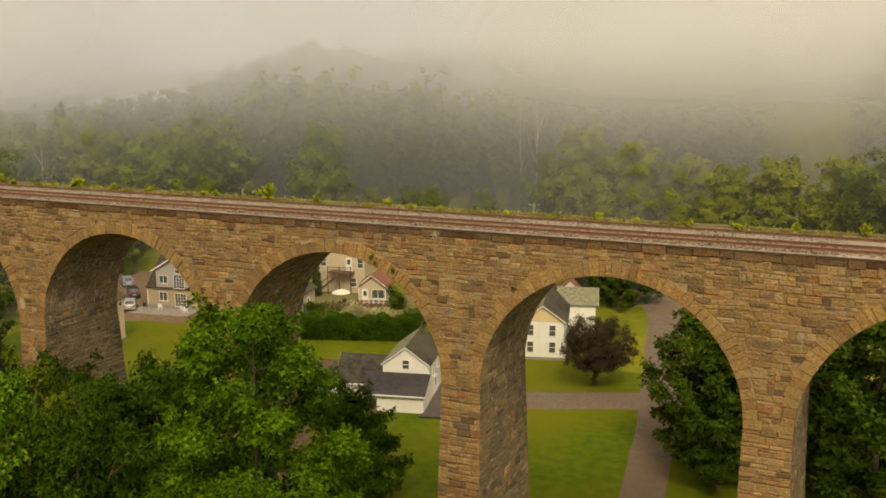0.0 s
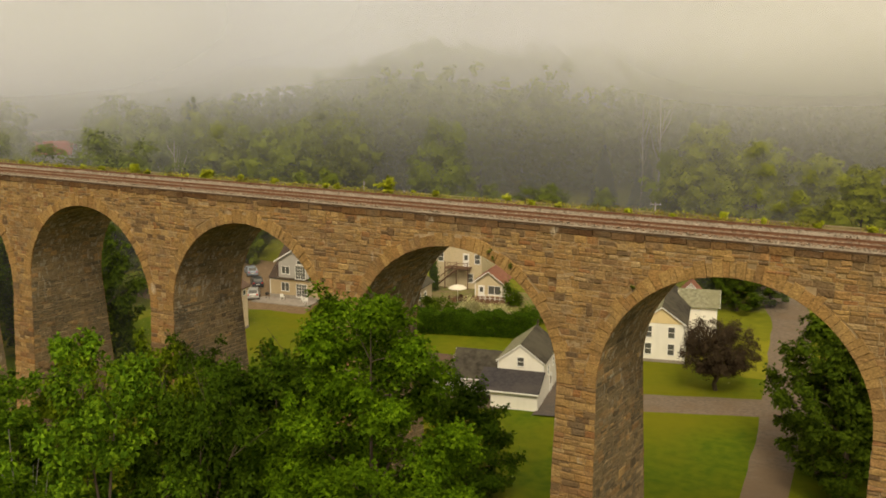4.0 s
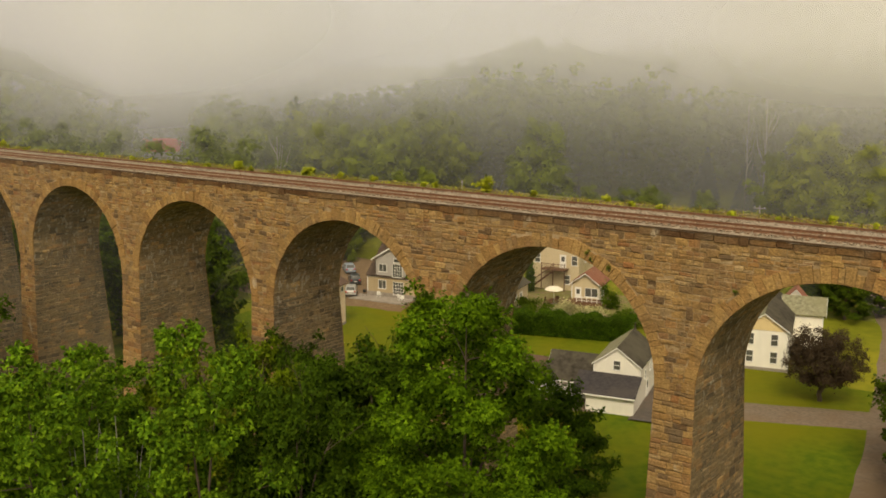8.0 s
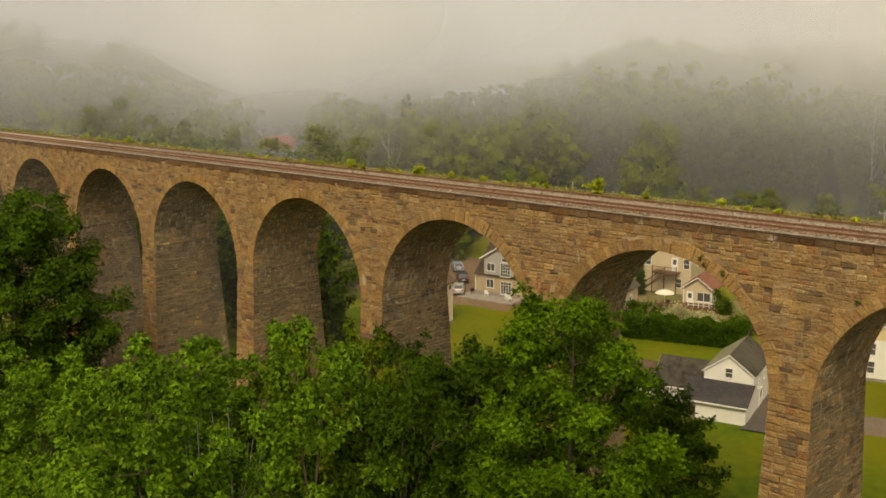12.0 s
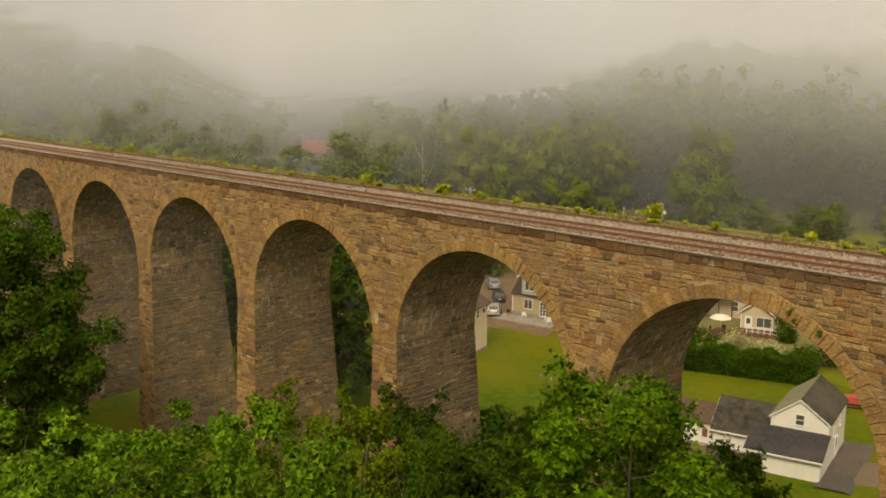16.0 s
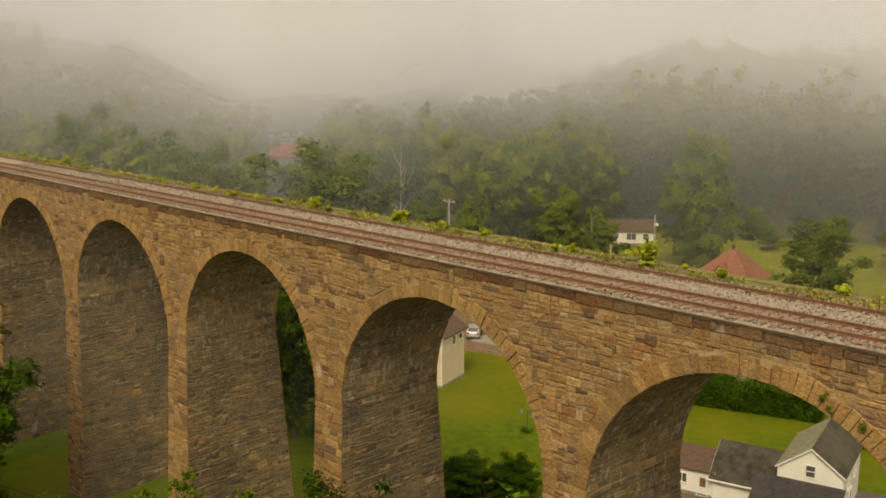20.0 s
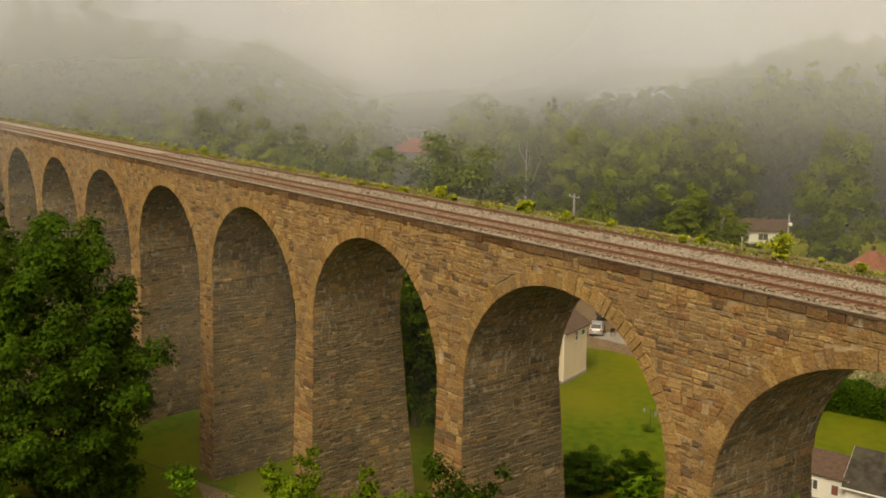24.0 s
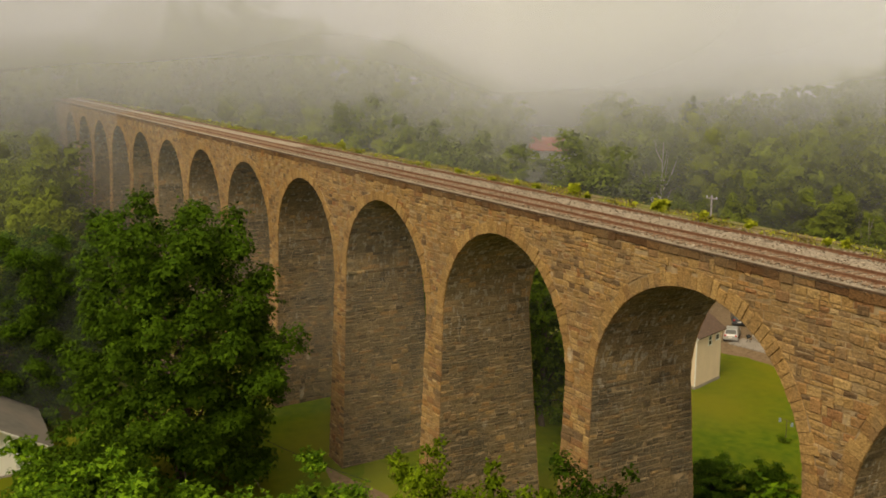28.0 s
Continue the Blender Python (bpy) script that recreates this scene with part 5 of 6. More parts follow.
def block(parent, w, d, eave, ridge, wall, roof, axis="y", over=0.35, x=0.0, y=0.0, windows=(), doors=(), gable=None, z0=-0.4, shift=0.0, foot=True):
    """One gabled building block: walls, two roof slopes, trim boards, windows and doors."""
    e = Matrix.Translation((x, y, 0))
    bm = bmesh.new()
    span = w if axis == "y" else d
    ln = d if axis == "y" else w
    mid = span / 2 + shift
    prism(bm, [(0, z0), (span, z0), (span, eave), (mid, ridge), (0, eave)], 0, ln)
    if axis == "x":
        turn_xy(bm, w)
    bmesh.ops.recalc_face_normals(bm, faces=bm.faces[:])
    wl = part("wall", bm, wall, parent)
    wl.matrix_basis = e
    for side in (0, 1):
        bm = bmesh.new()
        a = 0 if side == 0 else span
        sl = (ridge - eave) / abs(mid - a)
        o = -over if side == 0 else span + over
        ez = eave - sl * over
        t = 0.14
        prism(bm, [(o, ez + 0.02), (mid, ridge + 0.02), (mid, ridge + t + 0.04), (o, ez + t)], -over, ln + over)
        if axis == "x":
            turn_xy(bm, w)
        bmesh.ops.recalc_face_normals(bm, faces=bm.faces[:])
        r = part("roof_slope", bm, roof[side] if isinstance(roof, tuple) else roof, parent)
        r.matrix_basis = e
        # trim boards under the gable edges
        for q in (-over - 0.03, ln + over - 0.02):
            bm = bmesh.new()
            prism(bm, [(o, ez - 0.04), (mid, ridge - 0.04), (mid, ridge + 0.11), (o, ez + 0.11)], q, q + 0.05)
            if axis == "x":
                turn_xy(bm, w)
            bmesh.ops.recalc_face_normals(bm, faces=bm.faces[:])
            r = part("bargeboard", bm, TRIM, parent)
            r.matrix_basis = e
    if gable and axis == "y":
        bm = bmesh.new()
        prism(bm, [(0.02, eave + 0.02), (w - 0.02, eave + 0.02), (mid, ridge - 0.03)], -0.05, -0.01)
        bmesh.ops.recalc_face_normals(bm, faces=bm.faces[:])
        part("gable_panel", bm, gable, parent, "yellow gable panel").matrix_basis = e
    c = 0.1
    for cx in (0, w - c):
        part("corner_board", boxes((cx - 0.015, cx + c + 0.015, -0.03, 0.03, z0, eave - 0.05)), TRIM, parent).matrix_basis = e
    if foot:
        part("foundation", boxes((-0.05, w + 0.05, -0.05, d + 0.05, z0 - 0.3, 0.25)), CONCRETE, parent).matrix_basis = e
    holder = wl
    for s in windows:
        opening(holder, "window", w, d, s)
    for s in doors:
        opening(holder, "door", w, d, s)


def at(x, y, yaw, z=None):
    return pose(x, y, GROUND + 0.1 if z is None else z, 0, 0, yaw)


def white_garage():
    r = Vector((math.cos(radians(15.2)), math.sin(radians(15.2))))
    o = Vector((-31.67, 38.53)) - 4.75 * r
    g = empty("garage", at(o.x, o.y, 15.2), "white clapboard garage with grey gable roof and dark lean-to", "garage")
    block(g, 5.2, 8.2, 4.5, 6.4, WHITE_SIDING, (ROOF_MOSS, ROOF_GREY), "y", 0.18, 0, 3.1, windows=[("f", 2.25, 4.0, 0.7, 0.95, 1), ("r", 2.2, 2.6, 0.6, 0.9, 1), ("r", 5.0, 2.8, 0.6, 0.9, 1)], doors=[("r", 3.4, 0.05, 1.0, 2.1, 0)])
    # lean-to before the gable
    bm = bmesh.new()
    bx(bm, 0.0, 5.2, 0, 3.1, -0.4, 2.05)
    part("lean_to_wall", bm, WHITE_SIDING, g)
    bm = bmesh.new()
    prism(bm, [(0, 2.0), (3.1, 2.0), (3.1, 3.35), (0, 2.05)], 5.05, 5.2)
    turn_xy(bm, 0)
    bmesh.ops.recalc_face_normals(bm, faces=bm.faces[:])
    part("lean_to_cheek", bm, WHITE_SIDING, g)
    bm = bmesh.new()
    prism(bm, [(-0.35, 1.92), (3.1, 3.38), (3.1, 3.52), (-0.35, 2.06)], -1.6, 5.4)
    turn_xy(bm, 0)
    bmesh.ops.recalc_face_normals(bm, faces=bm.faces[:])
    part("lean_to_roof", bm, ROOF_DARK, g, "dark felt lean-to roof")
    part("fascia", boxes((-1.6, 5.42, -0.42, -0.36, 1.9, 2.05)), TRIM, g)
    # lower wing
    block(g, 5.4, 6.0, 2.2, 4.4, WHITE_SIDING, ROOF_GREY, "x", 0.3, -5.4, 3.2)
    part("gutter", boxes((-5.7, 0, 2.78, 2.9, 1.92, 2.03)), TRIM, g)
    # brown-roofed shed at the end
    s = empty("shed", at(o.x - 11.2 * r.x - 3.0 * math.sin(radians(15.2)), o.y - 11.2 * r.y + 3.4, 15.2), "small white shed with brown roof joined to the garage", "shed")
    block(s, 5.6, 5.0, 2.4, 3.5, WHITE_SIDING, ROOF_BROWN, "x", 0.25, windows=[("f", 2.5, 1.0, 0.8, 0.8, 2)], doors=[("f", 4.3, 0.05, 0.9, 1.9, 0)])
    part("door_panel", boxes((4.5, 5.0, -0.06, -0.045, 0.9, 1.7)), ROOF_REDBROWN, s, "faded red-brown door panel")


white_garage()


def yellow_gable_house():
    h = empty("house", at(-29.4, 62.4, 17), "two-storey white clapboard house with yellow gable and grey roof", "house")
    block(h, 5.8, 15.0, 4.9, 6.95, WHITE_SIDING, (ROOF_MOSS, ROOF_GREY), "y", 0.3, gable=YELLOW_GABLE,
          windows=[("f", 0.95, 3.1, 0.75, 1.35, 1), ("f", 3.75, 3.1, 0.75, 1.35, 1), ("f", 0.95, 0.9, 0.75, 1.35, 1), ("f", 3.75, 0.9, 0.75, 1.35, 1), ("r", 2.0, 3.1, 0.75, 1.3, 1), ("r", 2.0, 0.9, 0.75, 1.3, 1)])
    block(h, 4.9, 5.2, 4.95, 6.5, WHITE_SIDING, ROOF_MOSS, "x", 0.35, 4.6, 10.2)
    block(h, 3.4, 3.0, 5.2, 7.0, WHITE_SIDING, ROOF_REDBROWN, "y", 0.25, 4.2, 14.6)
    part("chimney", boxes((2.6, 3.2, 13.6, 14.2, 6.4, 8.0)), ROOF_BROWN, h, "brick chimney")
    part("porch", boxes((5.8, 8.5, 8.0, 10.2, 0, 0.25)), CONCRETE, h)


yellow_gable_house()


def grey_house():
    h = empty("house", at(-91.1, 62.5, 11.6, GROUND + 0.55), "two-storey house with grey upper floor, tan lower floor and dark roof", "house")
    block(h, 8.8, 11.2, 2.6, 2.75, TAN_SIDING, ROOF_DARK, "y", 0.0, windows=[("f", 2.1, 0.9, 1.3, 1.3, 2)], doors=[("f", 4.75, 0.1, 1.8, 2.0, 4)])
    # cross gable of the upper floor
    bm = bmesh.new()
    prism(bm, [(1.7, 2.7), (7.0, 2.7), (7.0, 5.85), (4.35, 7.45), (1.7, 5.85)], -0.15, 5.6)
    bmesh.ops.recalc_face_normals(bm, faces=bm.faces[:])
    u = part("upper_wall", bm, GREY_SIDING, h, "pale grey upper floor")
    for sp in (("f", 2.3, 3.7, 1.35, 1.15, 2), ("f", 5.0, 5.35, 0.9, 0.55, 0)):
        opening(u, "window", 8.8, 9.5, sp)
    opening(u, "door", 8.8, 9.5, ("f", 4.75, 3.0, 1.7, 2.05, 4))
    for o in u.children:
        o.matrix_basis = Matrix.Translation((0, -0.16, 0)) @ o.matrix_basis
    for a in (1.05, 7.65):
        bm = bmesh.new()
        prism(bm, [(a, 5.5), (4.35, 7.5), (4.35, 7.68), (a, 5.68)], -0.5, 6.0)
        bmesh.ops.recalc_face_normals(bm, faces=bm.faces[:])
        part("gable_slope", bm, ROOF_UMBER, h)
        bm = bmesh.new()
        prism(bm, [(a, 5.42), (4.35, 7.42), (4.35, 7.64), (a, 5.64)], -0.56, -0.5)
        bmesh.ops.recalc_face_normals(bm, faces=bm.faces[:])
        part("bargeboard", bm, TRIM, h)
    # main roof, with its ridge along the front
    for a in (-0.25, 11.45):
        bm = bmesh.new()
        prism(bm, [(a, 2.8), (5.6, 7.55), (5.6, 7.73), (a, 2.98)], -0.1, 9.3)
        turn_xy(bm, 0)
        bmesh.ops.recalc_face_normals(bm, faces=bm.faces[:])
        part("roof_slope", bm, ROOF_UMBER, h)
    bm = bmesh.new()
    prism(bm, [(0.3, 2.75), (10.9, 2.75), (5.6, 7.2)], 0.1, 8.7)
    turn_xy(bm, 0)
    bmesh.ops.recalc_face_normals(bm, faces=bm.faces[:])
    part("end_wall", bm, TAN_SIDING, h)
    part("chimney", boxes((0.5, 1.2, 5.3, 6.0, 6.8, 8.9)), ROOF_BROWN, h)
    bm = boxes((-0.4, 9.5, -3.6, -0.1, -0.1, 0.14))
    m = bpy.data.meshes.new("patio")
    bm.to_mesh(m)
    bm.free()
    m.materials.append(CONCRETE)
    ob = new("patio", m)
    ob.matrix_basis = at(-92.0, 62.3, 11.6)
    tagged(ob, "pale concrete patio slab before the house", "patio", kind="structure")


grey_house()


def patio_chair(m, material, label):
    c = empty("patio_chair", m, label, "chair", "patio chairs")
    part("seat", boxes((-0.28, 0.28, -0.28, 0.28, 0.38, 0.44)), material, c)
    part("backrest", boxes((-0.28, 0.28, 0.24, 0.30, 0.44, 0.95)), material, c)
    for x in (-0.26, 0.22):
        for y in (-0.26, 0.24):
            part("leg", boxes((x, x + 0.05, y, y + 0.05, 0, 0.38)), material, c)


PZ = GROUND + 0.25
for dx, dy, tn in ((3.6, -0.9, 200), (7.5, -1.2, 160), (8.3, -2.0, 250)):
    q = at(-92.0, 62.3, 11.6) @ Vector((dx, dy, 0.14))
    patio_chair(pose(q.x, q.y, q.z, 0, 0, tn), TRIM, "white plastic patio chair on the concrete patio")


def grill(x, y):
    g = empty("barbecue_grill", pose(x, y, PZ, 0, 0, 30), "black kettle barbecue grill on thin legs", "grill")
    bm = bmesh.new()
    bmesh.ops.create_uvsphere(bm, u_segments=14, v_segments=8, radius=0.32)
    for v in bm.verts:
        v.co.z = v.co.z * 0.85 + 0.8
    part("kettle", bm, RUBBER, g)
    for a in (0, 120, 240):
        bm = bmesh.new()
        tube(bm, (0.35 * math.cos(radians(a)), 0.35 * math.sin(radians(a)), 0), (0.15 * math.cos(radians(a)), 0.15 * math.sin(radians(a)), 0.6), 0.02, 0.02, 5)
        part("leg", bm, RUBBER, g)


grill(-90.6, 61.2)


def tan_house():
    h = empty("house", at(-74.5, 84.0, 12), "tall cream clapboard house with red hip roof and wooden balcony", "house")
    w, d, ev = 8.8, 8.6, 7.6
    wl = part("wall", boxes((0, w, 0, d, -0.4, ev)), CREAM, h)
    for sp in (("f", 7.6, 4.1, 0.9, 1.5, 1), ("f", 1.2, 4.2, 0.9, 1.4, 1), ("f", 6.4, 0.9, 0.9, 1.4, 1), ("r", 3.0, 4.2, 0.9, 1.4, 1)):
        opening(wl, "window", w, d, sp)
    opening(wl, "door", w, d, ("f", 5.6, 3.55, 0.95, 2.1, 0))
    bm = bmesh.new()
    lo = [bm.verts.new(p) for p in ((-0.35, -0.35, ev), (w + 0.35, -0.35, ev), (w + 0.35, d + 0.35, ev), (-0.35, d + 0.35, ev))]
    hi = [bm.verts.new(p) for p in ((4.4, 4.3, 11.7), (5.2, 4.3, 11.7), (5.2, 4.9, 11.7), (4.4, 4.9, 11.7))]
    for i in range(4):
        bm.faces.new((lo[i], lo[(i + 1) % 4], hi[(i + 1) % 4], hi[i]))
    bm.faces.new(hi)
    bm.faces.new(lo[::-1])
    part("roof", bm, ROOF_REDBROWN, h, "steep red-brown hip roof")
    part("chimney", boxes((4.55, 5.0, 4.35, 4.8, 11.5, 12.3)), ROOF_BROWN, h)
    bm = bmesh.new()
    prism(bm, [(3.0, 7.6), (6.0, 7.6), (4.5, 10.0)], -0.1, 3.4)
    bmesh.ops.recalc_face_normals(bm, faces=bm.faces[:])
    part("dormer", bm, CREAM, h, "cream gabled dormer")
    for pts in ([(2.6, 7.5), (4.5, 10.05), (4.5, 10.25), (2.5, 7.6)], [(6.4, 7.5), (4.5, 10.05), (4.5, 10.25), (6.5, 7.6)]):
        bm = bmesh.new()
        prism(bm, pts, -0.4, 3.6)
        bmesh.ops.recalc_face_normals(bm, faces=bm.faces[:])
        part("dormer_roof", bm, ROOF_REDBROWN, h)
    part("balcony_floor", boxes((3.0, 7.1, -2.0, 0, 3.35, 3.52)), DECK_WOOD, h, "brown wooden balcony floor")
    part("balcony_rail", boxes((3.0, 7.1, -2.0, -1.94, 4.4, 4.48), (3.0, 7.1, -2.0, -1.94, 3.62, 3.68)), DECK_WOOD, h)
    for i in range(17):
        part("baluster", boxes((3.05 + i * 0.245, 3.10 + i * 0.245, -1.99, -1.95, 3.5, 4.42)), DECK_WOOD, h)
    for x in (3.0, 5.0, 6.96):
        part("post", boxes((x, x + 0.14, -2.0, -1.86, 0, 4.6)), DECK_WOOD, h)
    for i in range(14):
        part("stair_tread", boxes((1.2 + i * 0.28, 1.5 + i * 0.28, -3.1, -2.1, 0.2 + i * 0.23, 0.25 + i * 0.23)), DECK_WOOD, h)
    for y in (-3.1, -2.1):
        bm = bmesh.new()
        tube(bm, (1.2, y, 0.1), (5.2, y, 3.4), 0.13, 0.13, 5)
        part("stringer", bm, DECK_WOOD, h)
        bm = bmesh.new()
        tube(bm, (1.2, y, 1.1), (5.2, y, 4.4), 0.05, 0.05, 5)
        part("handrail", bm, DECK_WOOD, h)
    s = empty("sunroom", at(-63.2, 79.2, 16), "cream garden room with red-brown gable roof", "sunroom")
    block(s, 4.4, 5.0, 2.9, 4.5, CREAM, ROOF_REDBROWN, "y", 0.45, windows=[("f", 2.2, 0.9, 1.9, 1.3, 2), ("r", 1.0, 0.9, 1.5, 1.3, 2)], doors=[("f", 0.6, 0.2, 0.9, 2.0, 0)])
    part("terrace", boxes((-0.2, 7.0, -2.4, 0, -0.2, 0.5)), DECK_WOOD, s, "red-brown wooden terrace")
    part("terrace_rail", boxes((1.4, 7.0, -2.4, -2.34, 1.25, 1.33), (1.4, 7.0, -2.4, -2.34, 0.75, 0.8)), TRIM, s, "white rail")
    for i in range(8):
        part("rail_post", boxes((1.4 + i * 0.79, 1.48 + i * 0.79, -2.41, -2.33, 0.5, 1.4)), TRIM, s)
    g = empty("garden_shed", at(-71.2, 67.2, 12), "small cream shed with a window and grey roof", "shed")
    block(g, 4.2, 7.0, 3.0, 4.4, CREAM, ROOF_GREY, "y", 0.3, windows=[("r", 1.5, 1.2, 0.7, 0.9, 1), ("f", 1.4, 1.2, 0.8, 0.9, 1)], doors=[("r", 3.6, 0.05, 0.9, 2.0, 0)])


tan_house()


def umbrella(x, y):
    u = empty("garden_umbrella", pose(x, y, PZ - 0.1), "open cream garden umbrella over a table", "umbrella")
    bm = bmesh.new()
    tube(bm, (0, 0, 0), (0, 0, 2.75), 0.03, 0.025, 8)
    part("pole", bm, TRIM, u)
    part("base", boxes((-0.28, 0.28, -0.28, 0.28, 0, 0.1)), CONCRETE, u)
    n = 8
    for i in range(n):
        a, b = 2 * math.pi * i / n, 2 * math.pi * (i + 1) / n
        bm = bmesh.new()
        v = [bm.verts.new(p) for p in ((0, 0, 2.8), (0.9 * math.cos(a), 0.9 * math.sin(a), 2.6), (1.5 * math.cos(a), 1.5 * math.sin(a), 2.25), (1.5 * math.cos(b), 1.5 * math.sin(b), 2.25), (0.9 * math.cos(b), 0.9 * math.sin(b), 2.6))]
        bm.faces.new((v[0], v[1], v[4]))
        bm.faces.new((v[1], v[2], v[3], v[4]))
        ext = bmesh.ops.extrude_face_region(bm, geom=bm.faces[:])
        for e in ext["geom"]:
            if isinstance(e, bmesh.types.BMVert):
                e.co.z += 0.02
        part("canopy_panel", bm, CANVAS, u)
    t = empty("garden_table", pose(x, y, PZ - 0.1), "round brown garden table under the umbrella", "table")
    bm = bmesh.new()
    bmesh.ops.create_cone(bm, segments=20, radius1=0.7, radius2=0.7, depth=0.05, cap_ends=True)
    bmesh.ops.translate(bm, verts=bm.verts[:], vec=(0, 0, 0.73))
    part("tabletop", bm, DECK_WOOD, t)
    for a in (45, 135, 225, 315):
        bm = bmesh.new()
        tube(bm, (0.5 * math.cos(radians(a)), 0.5 * math.sin(radians(a)), 0), (0.45 * math.cos(radians(a)), 0.45 * math.sin(radians(a)), 0.72), 0.025, 0.025, 6)
        part("leg", bm, DECK_WOOD, t)
    for a in (10, 100, 190, 280):
        patio_chair(pose(x + 1.15 * math.cos(radians(a)), y + 1.15 * math.sin(radians(a)), PZ - 0.1, 0, 0, a + 90 + 180), DECK_WOOD, "brown garden chair at the round table")


umbrella(-64.2, 75.6)


def hedge():
    rng = np.random.default_rng(17)
    h = empty("hedge", pose(0, 0, 0), "long clipped dark green hedge across the lawn", "hedge")
    a, b = np.array([-62.0, 58.8]), np.array([-45.0, 65.4])
    n = 42000
    t = rng.random(n)
    d = (b - a) / np.linalg.norm(b - a)
    nn = np.array([-d[1], d[0]])
    side = rng.random(n)
    off = np.where(side < 0.45, -1.5, np.where(side < 0.6, 1.5, rng.uniform(-1.5, 1.5, n))) + rng.normal(size=n) * 0.16
    top = 2.7 + 0.25 * np.sin(t * 21) + 0.2 * np.sin(t * 47)
    z = np.where(side < 0.6, rng.random(n) * top, top + rng.normal(size=n) * 0.14)
    p = np.stack([a[0] + (b[0] - a[0]) * t + nn[0] * off, a[1] + (b[1] - a[1]) * t + nn[1] * off, GROUND + z], -1)
    nrm = rng.normal(size=(n, 3)) + np.array([0.2, -0.5, 0.7])
    child("leaves", quads("leaves", leaf_tris(p, nrm, rng.uniform(0.07, 0.14, n), rng), LEAF_G), h)
    bm = bmesh.new()
    q = [(*(a + nn * -1.1), 0), (*(b + nn * -1.1), 0), (*(b + nn * 1.1), 0), (*(a + nn * 1.1), 0)]
    lo = [bm.verts.new((x, y, GROUND - 0.1)) for x, y, _ in q]
    hi = [bm.verts.new((x, y, GROUND + 2.2)) for x, y, _ in q]
    for i in range(4):
        bm.faces.new((lo[i], lo[(i + 1) % 4], hi[(i + 1) % 4], hi[i]))
    bm.faces.new(hi)
    part("branches", bm, BARK, h)


hedge()
shrubs("flowering_shrub", "broad shrub covered in pale cream blossom", [(-57.5, 68.0, GROUND, 2.6, 2.6), (-53.5, 69.8, GROUND, 2.2, 2.2)], FLOWER, 2600, 0.13, seed=31)
shrubs("garden_shrub", "leafy green garden shrub beside the terrace", [(-65.5, 70, GROUND, 1.6, 2.0), (-62.5, 66, GROUND, 1.2, 1.8), (-49.5, 70, GROUND, 2.2, 2.4), (-61.5, 70.0, GROUND, 1.4, 1.6), (-47, 73, GROUND, 2.4, 3.6), (-56.2, 79, GROUND, 1.6, 3.0)], LEAF_C, 1800, 0.14, seed=32)
shrubs("columnar_cedar", "narrow columnar green cedar against the cream house", [(-72.0, 80.6, GROUND, 1.1, 5.6)], LEAF_C, 3000, 0.14, "cedar", seed=33)


def white_barn():
    r = Vector((math.cos(radians(18)), math.sin(radians(18))))
    o = Vector((-80.1, 42.4)) - 7.5 * r
    b = empty("barn", at(o.x, o.y, 18), "tall cream barn with red-brown roof", "barn")
    block(b, 7.5, 5.6, 6.1, 8.4, PINK_CREAM, ROOF_BROWN, "y", 0.4, windows=[("r", 2.6, 4.6, 0.6, 1.0, 1), ("r", 4.2, 4.9, 0.7, 0.6, 0), ("f", 3.0, 4.0, 0.8, 1.1, 1)])


white_barn()


